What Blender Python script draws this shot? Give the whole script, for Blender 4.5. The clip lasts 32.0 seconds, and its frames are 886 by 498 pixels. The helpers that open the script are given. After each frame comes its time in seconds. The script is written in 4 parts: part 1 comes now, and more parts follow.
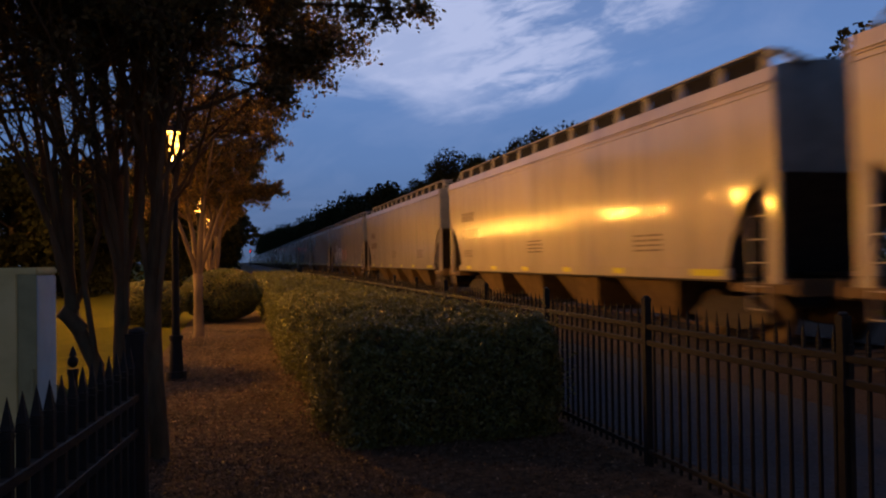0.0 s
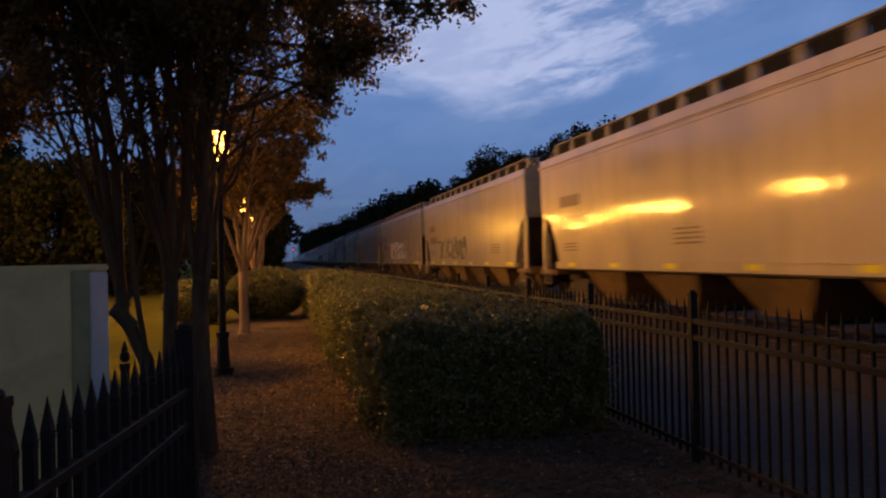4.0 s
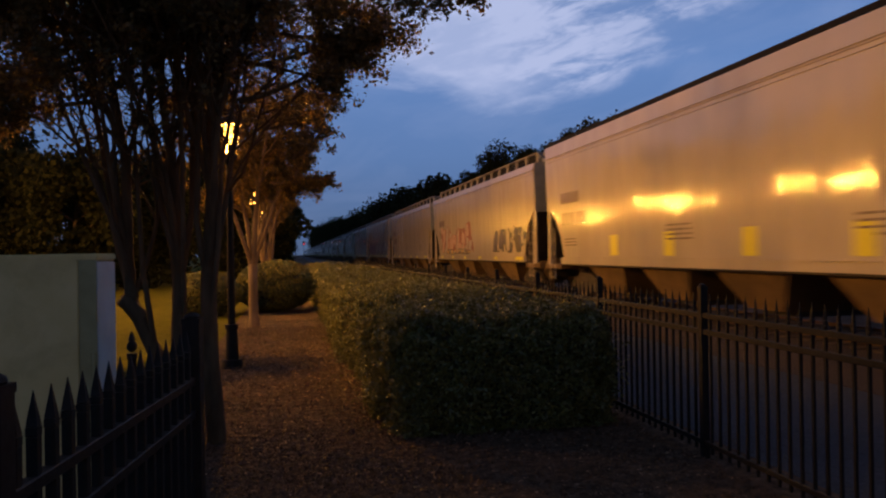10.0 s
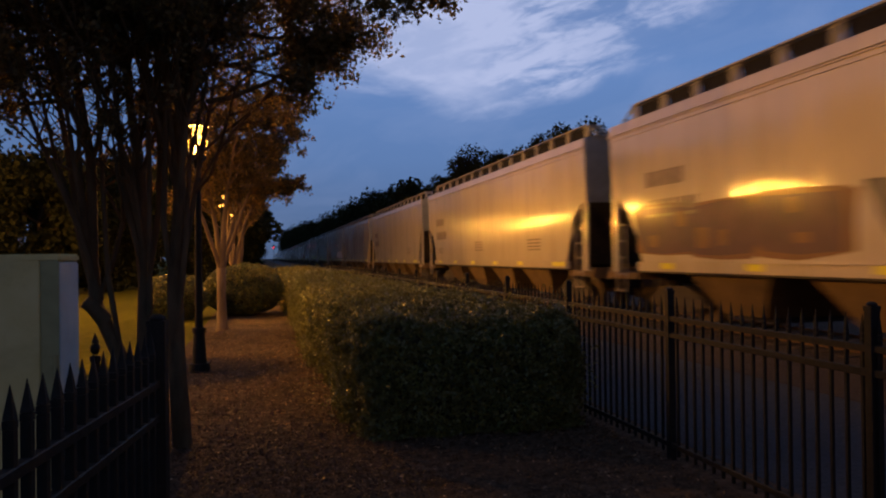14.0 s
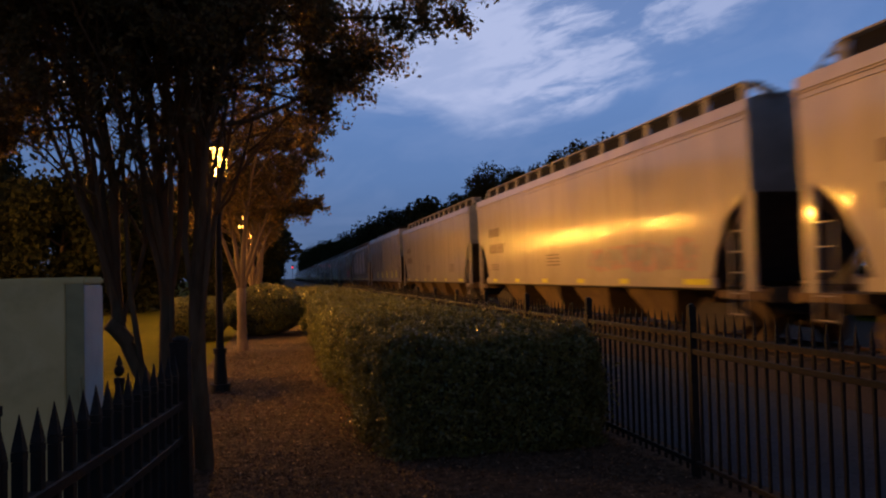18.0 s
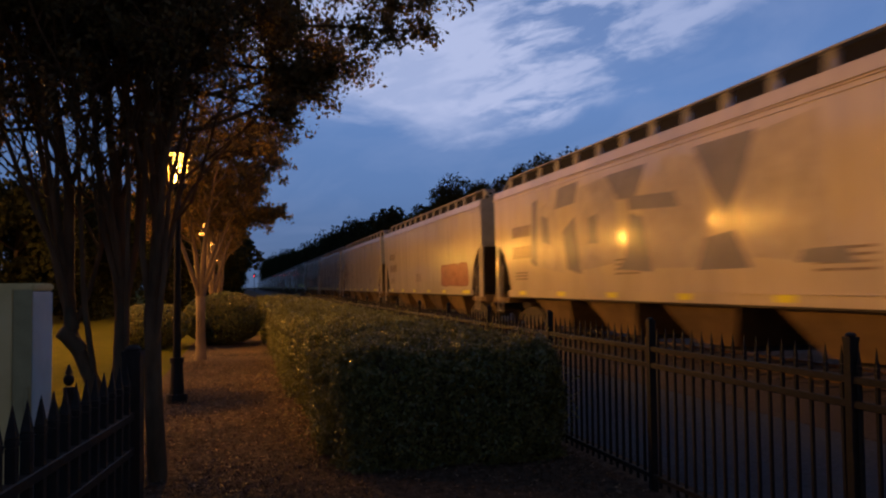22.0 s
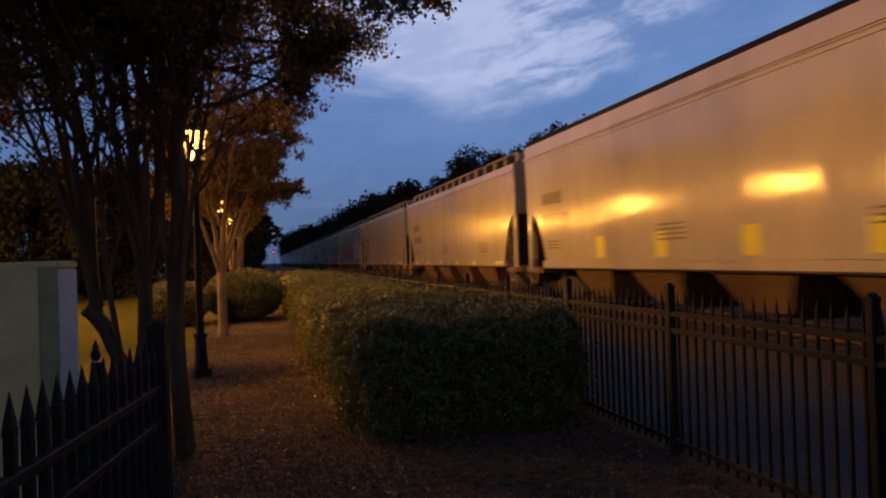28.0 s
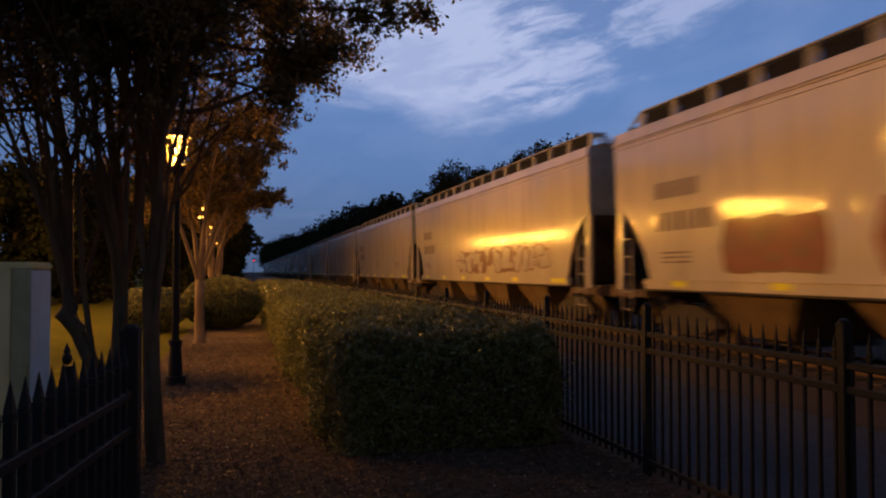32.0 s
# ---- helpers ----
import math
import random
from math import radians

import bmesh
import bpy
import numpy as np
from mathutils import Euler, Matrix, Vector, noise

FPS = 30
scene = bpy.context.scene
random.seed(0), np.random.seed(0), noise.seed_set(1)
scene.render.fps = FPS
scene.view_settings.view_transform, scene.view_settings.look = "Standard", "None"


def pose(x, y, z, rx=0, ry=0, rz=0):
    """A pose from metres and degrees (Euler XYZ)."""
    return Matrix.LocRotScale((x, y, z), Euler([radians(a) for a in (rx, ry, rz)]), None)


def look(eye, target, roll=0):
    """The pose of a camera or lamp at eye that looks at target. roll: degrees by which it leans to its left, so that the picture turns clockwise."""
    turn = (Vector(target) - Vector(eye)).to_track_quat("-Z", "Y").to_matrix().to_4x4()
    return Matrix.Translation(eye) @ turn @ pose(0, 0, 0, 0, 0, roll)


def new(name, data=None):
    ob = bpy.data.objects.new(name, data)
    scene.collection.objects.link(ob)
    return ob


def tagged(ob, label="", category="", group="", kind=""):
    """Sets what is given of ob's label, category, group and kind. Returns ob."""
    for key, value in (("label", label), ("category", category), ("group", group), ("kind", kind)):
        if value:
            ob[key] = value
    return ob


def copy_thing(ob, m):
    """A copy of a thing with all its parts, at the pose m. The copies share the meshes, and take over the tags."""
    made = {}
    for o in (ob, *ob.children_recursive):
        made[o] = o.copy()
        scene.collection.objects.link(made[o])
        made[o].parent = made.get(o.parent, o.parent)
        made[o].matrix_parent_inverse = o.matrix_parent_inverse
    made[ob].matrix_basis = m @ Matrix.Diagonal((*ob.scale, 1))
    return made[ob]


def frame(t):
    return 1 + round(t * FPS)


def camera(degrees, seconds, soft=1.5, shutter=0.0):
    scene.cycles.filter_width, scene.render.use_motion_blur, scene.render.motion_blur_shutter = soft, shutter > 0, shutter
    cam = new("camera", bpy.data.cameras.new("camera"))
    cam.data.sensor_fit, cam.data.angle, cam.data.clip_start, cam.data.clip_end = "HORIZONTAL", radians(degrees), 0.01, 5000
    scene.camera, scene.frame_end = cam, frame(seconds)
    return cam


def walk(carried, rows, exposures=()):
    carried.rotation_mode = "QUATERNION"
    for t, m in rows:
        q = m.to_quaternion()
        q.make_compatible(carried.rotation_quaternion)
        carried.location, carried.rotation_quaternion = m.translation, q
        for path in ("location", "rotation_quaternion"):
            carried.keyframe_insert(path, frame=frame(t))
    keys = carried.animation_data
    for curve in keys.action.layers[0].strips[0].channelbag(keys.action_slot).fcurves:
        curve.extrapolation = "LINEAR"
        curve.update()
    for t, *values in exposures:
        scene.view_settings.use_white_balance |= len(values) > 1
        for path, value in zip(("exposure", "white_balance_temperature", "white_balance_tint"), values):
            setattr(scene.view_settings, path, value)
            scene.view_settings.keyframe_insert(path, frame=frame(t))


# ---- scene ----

# camera: held by hand at one spot, looking along the railway
cam = camera(58.4, 32.0, soft=2.1, shutter=0.6)
PATH = [  # seconds, x, y, z, pitch, roll, yaw
    (0.0, 0.003, -0.014, 1.628, 0.75, 0.83, -14.30),
    (0.5, 0.002, -0.014, 1.630, 1.05, 1.32, -13.93),
    (1.0, -0.004, -0.012, 1.626, 0.87, 1.39, -12.75),
    (1.5, -0.018, -0.014, 1.622, 1.05, 0.53, -11.73),
    (2.0, -0.016, -0.013, 1.620, 1.28, 0.69, -11.06),
    (2.5, -0.012, -0.014, 1.618, 1.22, 1.17, -10.97),
    (3.0, -0.003, -0.011, 1.620, 1.13, 1.75, -11.41),
    (3.5, -0.003, -0.014, 1.617, 1.05, 1.50, -11.76),
    (4.0, -0.006, -0.011, 1.614, 0.60, 1.26, -11.31),
    (4.5, -0.020, -0.019, 1.611, 0.16, 1.27, -9.89),
    (6.5, -0.004, -0.003, 1.601, 0.51, 0.41, -9.69),
    (7.0, -0.002, -0.006, 1.604, 0.73, 0.82, -9.57),
    (7.5, 0.006, -0.003, 1.599, 0.77, 1.48, -9.52),
    (8.0, 0.001, -0.003, 1.603, 0.49, 1.65, -9.62),
    (8.5, -0.001, 0.006, 1.599, 0.28, 1.43, -9.58),
    (9.0, -0.000, -0.002, 1.601, 0.40, 1.28, -9.60),
    (9.5, 0.002, -0.004, 1.600, 0.39, 1.29, -9.80),
    (10.0, 0.010, 0.009, 1.596, 0.23, 0.98, -10.60),
    (10.5, 0.016, 0.008, 1.599, 0.42, 0.36, -11.87),
    (11.0, 0.018, -0.001, 1.598, 0.63, 0.37, -12.60),
    (11.5, 0.019, -0.000, 1.593, 0.64, 0.42, -12.89),
    (12.0, 0.020, 0.004, 1.587, 0.54, 0.57, -12.86),
    (12.5, 0.025, -0.002, 1.596, 0.77, 1.22, -12.96),
    (13.0, 0.029, -0.001, 1.589, 0.74, 1.26, -13.28),
    (13.5, 0.022, 0.009, 1.590, 0.65, 0.84, -13.14),
    (14.0, 0.019, 0.010, 1.585, 0.52, 0.72, -12.70),
    (14.5, 0.019, 0.010, 1.591, 0.58, 0.77, -12.50),
    (16.5, 0.023, 0.014, 1.591, 1.52, 0.62, -12.65),
    (17.0, 0.023, 0.024, 1.590, 1.52, 0.61, -12.48),
    (17.5, 0.012, 0.012, 1.588, 1.82, 1.05, -11.88),
    (18.0, 0.008, 0.005, 1.589, 1.85, 1.37, -11.38),
    (18.5, 0.024, 0.008, 1.603, 1.68, 1.19, -11.47),
    (19.0, 0.022, -0.000, 1.603, 2.18, 0.76, -11.50),
    (19.5, 0.007, 0.009, 1.604, 2.61, 0.83, -10.74),
    (20.0, 0.023, 0.013, 1.605, 2.77, 1.61, -11.18),
    (20.5, 0.026, 0.017, 1.595, 2.47, 1.80, -12.26),
    (21.0, 0.038, 0.007, 1.600, 2.80, 1.63, -13.06),
    (21.5, 0.040, 0.021, 1.598, 3.23, 1.45, -13.69),
    (22.0, 0.027, 0.025, 1.590, 2.60, 0.60, -14.02),
    (22.5, 0.034, 0.025, 1.579, 1.82, 0.33, -14.01),
    (23.0, 0.025, 0.024, 1.576, 1.93, 0.68, -13.05),
    (23.5, 0.031, 0.023, 1.576, 1.67, 0.75, -13.03),
    (24.0, 0.028, 0.025, 1.573, 1.24, 0.47, -13.51),
    (24.5, 0.032, 0.017, 1.571, 1.05, 1.12, -14.13),
    (26.5, 0.039, 0.010, 1.577, 1.15, 2.37, -14.33),
    (27.0, 0.037, 0.013, 1.578, 1.25, 1.72, -13.68),
    (27.5, 0.044, 0.015, 1.583, 0.96, 1.74, -13.51),
    (28.0, 0.027, 0.015, 1.575, 0.60, 1.90, -12.68),
    (28.5, 0.029, 0.011, 1.575, 0.37, 1.09, -12.16),
    (29.0, 0.023, 0.018, 1.570, 0.24, 0.28, -11.85),
    (29.5, 0.027, 0.015, 1.570, 0.07, 0.08, -11.76),
    (30.0, 0.025, 0.009, 1.578, 0.09, 0.24, -12.28),
    (30.5, 0.028, 0.003, 1.570, 0.18, 0.20, -12.88),
    (31.0, 0.032, 0.010, 1.572, 0.75, 0.27, -13.46),
    (31.5, 0.030, 0.008, 1.577, 1.61, 0.56, -13.70),
    (32.0, 0.037, 0.005, 1.572, 1.61, 0.10, -14.07)

]
walk(cam, [(t, pose(x, y, z, 90 + p, r, w)) for t, x, y, z, p, r, w in PATH])


# ---- world: dusk sky with a bank of cloud ----
class Nodes:
    """Short hand for building node trees."""

    def __init__(self, tree):
        self.tree = tree
        tree.nodes.clear()

    def add(self, kind, inputs=(), **settings):
        node = self.tree.nodes.new(kind)
        for key, value in settings.items():
            setattr_safe(node, key, value)
        for key, value in dict(inputs).items():
            if isinstance(value, bpy.types.NodeSocket):
                self.tree.links.new(value, node.inputs[key])
            else:
                node.inputs[key].default_value = value
        return node

    def maths(self, op, a, b=0.0, c=0.0):
        return self.add("ShaderNodeMath", {0: a, 1: b, 2: c}, operation=op).outputs[0]

    def mix(self, fac, a, b):
        node = self.add("ShaderNodeMix", {0: fac, 6: a, 7: b}, data_type="RGBA")
        return node.outputs[2]

    def ramp(self, fac, stops):
        node = self.add("ShaderNodeValToRGB", {0: fac})
        ramp = node.color_ramp
        while len(ramp.elements) < len(stops):
            ramp.elements.new(0.5)
        for el, (at, col) in zip(ramp.elements, stops):
            el.position = at
            el.color = (*col, 1) if len(col) == 3 else col
        return node.outputs[0]

    def noise(self, vector, scale, detail=4.0, rough=0.55, distortion=0.0):
        return self.add("ShaderNodeTexNoise", {"Vector": vector, "Scale": scale, "Detail": detail,
                                               "Roughness": rough, "Distortion": distortion}).outputs[0]


def setattr_safe(node, key, value):
    if key == "operation":
        node.operation = value
    elif key == "data_type":
        node.data_type = value
    elif key == "sky_type":
        node.sky_type = value
    elif key == "interpolation_type":
        node.interpolation_type = value
    elif key == "mapping":
        node.mapping = value


def build_world():
    world = bpy.data.worlds.new("dusk_sky")
    scene.world = world
    world.use_nodes = True
    n = Nodes(world.node_tree)
    way = n.add("ShaderNodeTexCoord").outputs["Generated"]
    sep = n.add("ShaderNodeSeparateXYZ", {0: way})
    x, y, z = sep.outputs
    # blue of the evening sky, from the horizon upwards, dimmer overhead and away from the afterglow
    blue = n.ramp(z, [(0.0, (0.070, 0.112, 0.215)), (0.05, (0.092, 0.160, 0.325)), (0.12, (0.112, 0.206, 0.435)), (0.22, (0.130, 0.240, 0.515)),
                      (0.38, (0.105, 0.190, 0.430)), (0.6, (0.085, 0.120, 0.225)), (1.0, (0.090, 0.105, 0.165))])
    azimuth = n.maths("ARCTAN2", x, y)
    flat = n.add("ShaderNodeCombineXYZ", {0: n.maths("MULTIPLY", azimuth, 1.0), 1: n.maths("MULTIPLY", z, 2.4), 2: 0.0}).outputs[0]
    slant = n.add("ShaderNodeCombineXYZ", {0: n.maths("ADD", azimuth, n.maths("MULTIPLY", z, 0.6)),
                                           1: n.maths("SUBTRACT", n.maths("MULTIPLY", z, 3.6), n.maths("MULTIPLY", azimuth, 0.9)), 2: 0.37}).outputs[0]
    broad = n.noise(flat, 5.5, 6.0, 0.55, 0.6)
    streak = n.noise(slant, 7.5, 6.0, 0.55, 0.4)
    # the bank's ragged lower edge rises to either side
    da = n.maths("SUBTRACT", azimuth, 0.285)
    edge = n.maths("ADD", n.maths("MULTIPLY", n.maths("MULTIPLY", da, da), 1.15), 0.176)
    above = n.maths("SUBTRACT", z, edge)
    above = n.maths("ADD", above, n.maths("MULTIPLY", n.maths("SUBTRACT", broad, 0.5), 0.115))
    bank = n.add("ShaderNodeMapRange", {0: above, 1: -0.010, 2: 0.038, 3: 0.0, 4: 1.0}, interpolation_type="SMOOTHSTEP").outputs[0]
    depth = n.add("ShaderNodeMapRange", {0: azimuth, 1: 0.24, 2: 0.36, 3: 0.74, 4: 0.12}, interpolation_type="SMOOTHSTEP").outputs[0]
    mottle = n.noise(slant, 21.0, 5.0, 0.6, 0.5)
    streak = n.maths("ADD", n.maths("MULTIPLY", streak, 0.72), n.maths("MULTIPLY", mottle, 0.28))
    holes = n.add("ShaderNodeMapRange", {0: streak, 1: 0.41, 2: 0.58, 3: depth, 4: 1.0}, interpolation_type="SMOOTHSTEP").outputs[0]
    thin = n.add("ShaderNodeMapRange", {0: azimuth, 1: 0.34, 2: 0.5, 3: 1.0, 4: 0.7}, interpolation_type="SMOOTHSTEP").outputs[0]
    fade = n.add("ShaderNodeMapRange", {0: z, 1: 0.35, 2: 0.6, 3: 1.0, 4: 0.25}).outputs[0]
    cover = n.maths("MULTIPLY", n.maths("MULTIPLY", bank, holes), n.maths("MULTIPLY", thin, fade))
    veil = n.add("ShaderNodeMapRange", {0: broad, 1: 0.42, 2: 0.75, 3: 0.0, 4: 0.16}).outputs[0]
    cover = n.maths("MAXIMUM", cover, veil)
    sky = n.mix(cover, blue, (0.445, 0.510, 0.765, 1))
    glow = n.add("ShaderNodeMapRange", {0: y, 1: -0.6, 2: 0.85, 3: 0.8, 4: 1.0}, interpolation_type="SMOOTHSTEP").outputs[0]
    dusk = n.add("ShaderNodeMapRange", {0: x, 1: -0.95, 2: 0.25, 3: 0.5, 4: 1.0}, interpolation_type="SMOOTHSTEP").outputs[0]
    glow = n.maths("MULTIPLY", glow, dusk)
    sky = n.mix(glow, (0.012, 0.022, 0.050, 1), sky)
    back = n.add("ShaderNodeBackground", {0: sky, 1: 1.0})
    n.add("ShaderNodeOutputWorld", {0: back.outputs[0]})


build_world()


# ---- materials ----
def material(name, dark, light, scale=8.0, rough=0.7, bump=0.0, bump_scale=40.0, metal=0.0, coat=0.0, coat_rough=0.1,
             islands=0.0, objects=0.0, spec=0.5, stain=0.0, stain_scale=0.8, wave=0.0, wave_stretch=(0.2, 1.1, 0.12), glow=None, translucent=0.0, stretch=(1, 1, 1)):
    """A surface between two colours, with grain, stains and relief."""
    m = bpy.data.materials.new(name)
    m.use_nodes = True
    n = Nodes(m.node_tree)
    place = n.add("ShaderNodeTexCoord").outputs["Object"]
    if stretch != (1, 1, 1):
        place = n.add("ShaderNodeVectorMath", {0: place, 1: stretch}, operation="MULTIPLY").outputs[0]
    fac = n.noise(place, scale, 5.0, 0.6)
    fac = n.add("ShaderNodeMapRange", {0: fac, 1: 0.3, 2: 0.7, 3: 0.0, 4: 1.0}).outputs[0]
    if islands:
        rnd = n.add("ShaderNodeNewGeometry").outputs["Random Per Island"]
        fac = n.maths("ADD", n.maths("MULTIPLY", fac, 1 - islands), n.maths("MULTIPLY", rnd, islands))
    if objects:
        rnd = n.add("ShaderNodeObjectInfo").outputs["Random"]
        fac = n.maths("ADD", n.maths("MULTIPLY", fac, 1 - objects), n.maths("MULTIPLY", rnd, objects))
    colour = n.mix(fac, (*dark, 1), (*light, 1))
    if stain:
        spots = n.noise(place, stain_scale, 6.0, 0.65, 0.4)
        spots = n.add("ShaderNodeMapRange", {0: spots, 1: 0.48, 2: 0.72, 3: 0.0, 4: stain}).outputs[0]
        colour = n.mix(spots, colour, tuple(c * 0.35 for c in dark) + (1,))
    shade = n.add("ShaderNodeBsdfPrincipled", {"Base Color": colour, "Metallic": metal, "Specular IOR Level": spec, "Coat Weight": coat, "Coat Roughness": coat_rough, "Coat IOR": 1.9 if coat > 0.9 else 1.5})
    grain = n.noise(place, scale * 2.7, 3.0)
    rough_out = n.maths("ADD", n.maths("MULTIPLY", n.maths("SUBTRACT", grain, 0.5), 0.25), rough)
    n.tree.links.new(n.add("ShaderNodeClamp", {0: rough_out, 1: 0.03, 2: 1.0}).outputs[0], shade.inputs["Roughness"])
    normal = None
    if wave:
        wv = n.add("ShaderNodeBump", {"Height": n.noise(n.add("ShaderNodeVectorMath", {0: n.add("ShaderNodeTexCoord").outputs["Object"], 1: wave_stretch}, operation="MULTIPLY").outputs[0], 1.0, 3.0, 0.5), "Strength": 1.0, "Distance": wave})
        normal = wv.outputs[0]
        n.tree.links.new(normal, shade.inputs["Coat Normal"])
    if bump:
        bp = n.add("ShaderNodeBump", {"Height": n.noise(place, bump_scale, 4.0, 0.65), "Strength": 1.0, "Distance": bump})
        if normal:
            n.tree.links.new(normal, bp.inputs["Normal"])
        normal = bp.outputs[0]
    if normal:
        n.tree.links.new(normal, shade.inputs["Normal"])
    if glow:
        shade.inputs["Emission Color"].default_value = (*glow[:3], 1)
        shade.inputs["Emission Strength"].default_value = glow[3]
    surface = shade.outputs[0]
    if translucent:
        thin = n.add("ShaderNodeBsdfTranslucent", {0: colour})
        surface = n.add("ShaderNodeMixShader", {0: translucent, 1: surface, 2: thin.outputs[0]}).outputs[0]
    n.add("ShaderNodeOutputMaterial", {0: surface})
    return m


MULCH = material("bark_mulch", (0.037, 0.0285, 0.0215), (0.150, 0.110, 0.080), 11, 0.95, 0.05, 38, spec=0.08, stain=0.75, stain_scale=0.8)
LAWN = material("lawn_grass", (0.056, 0.060, 0.003), (0.108, 0.102, 0.006), 3, 0.9, 0.02, 60, spec=0.04, stain=0.25, stain_scale=0.35)
GRAVEL = material("grey_gravel", (0.026, 0.035, 0.050), (0.066, 0.082, 0.108), 22, 0.9, 0.02, 60, spec=0.15, stain=0.4, stain_scale=0.5)
BALLAST = material("track_ballast", (0.018, 0.011, 0.007), (0.052, 0.032, 0.021), 14, 0.92, 0.05, 22, stain=0.3)
TIE = material("tarred_timber", (0.03, 0.022, 0.016), (0.075, 0.055, 0.04), 7, 0.9, 0.006, 30, objects=0.5)
RAIL = material("rusty_rail_steel", (0.05, 0.026, 0.016), (0.10, 0.055, 0.032), 20, 0.7, metal=0.3)
IRON = material("black_painted_iron", (0.008, 0.0075, 0.007), (0.020, 0.018, 0.016), 16, 0.62, 0.0006, 90, spec=0.2)
LEAF_HEDGE = material("hedge_leaves", (0.040, 0.050, 0.012), (0.150, 0.150, 0.034), 3, 0.42, islands=0.8, translucent=0.15)
LEAF_MYRTLE = material("myrtle_leaves", (0.060, 0.050, 0.019), (0.23, 0.15, 0.050), 2, 0.5, spec=0.4, islands=0.75, translucent=0.6)
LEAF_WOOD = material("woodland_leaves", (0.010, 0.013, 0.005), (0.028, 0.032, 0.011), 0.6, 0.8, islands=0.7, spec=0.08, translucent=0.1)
# near-black solid core in place of the shade behind the leaves
DARK_CORE = material("dark_shade_core", (0.008, 0.007, 0.004), (0.02, 0.017, 0.01), 9, 0.95, 0.01, 30)
# bark of the front tree, its shade put into a darker colour
SHADE_BARK = material("shaded_myrtle_bark", (0.055, 0.036, 0.019), (0.150, 0.094, 0.049), 6, 0.85, 0.008, 20, spec=0.15, stain=0.5, stain_scale=2.5, stretch=(1, 1, 0.3))
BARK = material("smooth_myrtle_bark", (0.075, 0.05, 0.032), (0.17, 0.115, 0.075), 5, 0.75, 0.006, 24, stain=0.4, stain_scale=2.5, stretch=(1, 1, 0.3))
DARK_BARK = material("woodland_bark", (0.03, 0.022, 0.016), (0.07, 0.05, 0.035), 6, 0.9, 0.01, 20)
# front paint holds warm light, side sheet the sky's blue, as base colours
CABINET = material("weathered_warm_lit_paint", (0.54, 0.46, 0.19), (0.62, 0.54, 0.26), 4, 0.65, 0.001, 60, spec=0.15, stain=0.35, stain_scale=3)
CABINET_SIDE = material("sky_tinted_sheet", (0.41, 0.53, 0.57), (0.51, 0.65, 0.69), 6, 0.45, 0.0006, 80, stain=0.2)
SEAL = material("dark_rubber_seal", (0.25, 0.25, 0.13), (0.33, 0.325, 0.17), 12, 0.8, spec=0.1)
CAR_PAINT = material("car_light_grey_paint", (0.435, 0.375, 0.290), (0.53, 0.465, 0.375), 2.2, 0.33, 0.0006, 30, coat=1.0, coat_rough=0.07, wave_stretch=(0.2, 2.0, 0.18),
                     stain=0.34, stain_scale=0.7, wave=0.038, objects=0.25, stretch=(1.6, 1.6, 0.22))
SMOOTH_PAINT = material("smooth_car_paint", (0.42, 0.375, 0.31), (0.50, 0.45, 0.38), 1.6, 0.38, 0.0006, 30, coat=1.0, coat_rough=0.10, wave_stretch=(0.2, 1.3, 0.3),
                        stain=0.30, stain_scale=0.6, wave=0.05, objects=0.25, stretch=(1.6, 1.6, 0.3))
# car ends hold their shade and sky tint in a darker, bluer grey
CAR_END = material("car_end_shaded_grey", (0.15, 0.17, 0.175), (0.23, 0.255, 0.26), 2.5, 0.6, 0.001, 30, stain=0.4, stain_scale=0.9)
CAR_DARK = material("sooty_shaded_underframe", (0.022, 0.019, 0.017), (0.06, 0.05, 0.042), 6, 0.85, 0.003, 30)
CAR_BAY = material("hopper_chute_paint", (0.095, 0.060, 0.023), (0.155, 0.098, 0.040), 3, 0.85, 0.002, 25, stain=0.6, stain_scale=1.3)
BRACKET = material("bracket_grey_paint", (0.16, 0.155, 0.155), (0.25, 0.24, 0.235), 4, 0.65, stain=0.4)
GRATING = material("dark_roof_grating", (0.009, 0.0095, 0.014), (0.020, 0.021, 0.029), 9, 0.9, spec=0.08)
YELLOW = material("yellow_reflector", (0.66, 0.63, 0.02), (0.74, 0.71, 0.03), 8, 0.35, coat=0.4)
INK = material("faded_dark_lettering", (0.12, 0.09, 0.07), (0.21, 0.165, 0.135), 5, 0.5, coat=0.7, coat_rough=0.08)
STEEL = material("worn_wheel_steel", (0.06, 0.045, 0.035), (0.13, 0.10, 0.08), 9, 0.5, metal=0.7)


def spray(name, colour):
    return material(name, tuple(c * 0.7 for c in colour), colour, 2.5, 0.5, coat=0.3, coat_rough=0.2, stain=0.25, stain_scale=1.2)


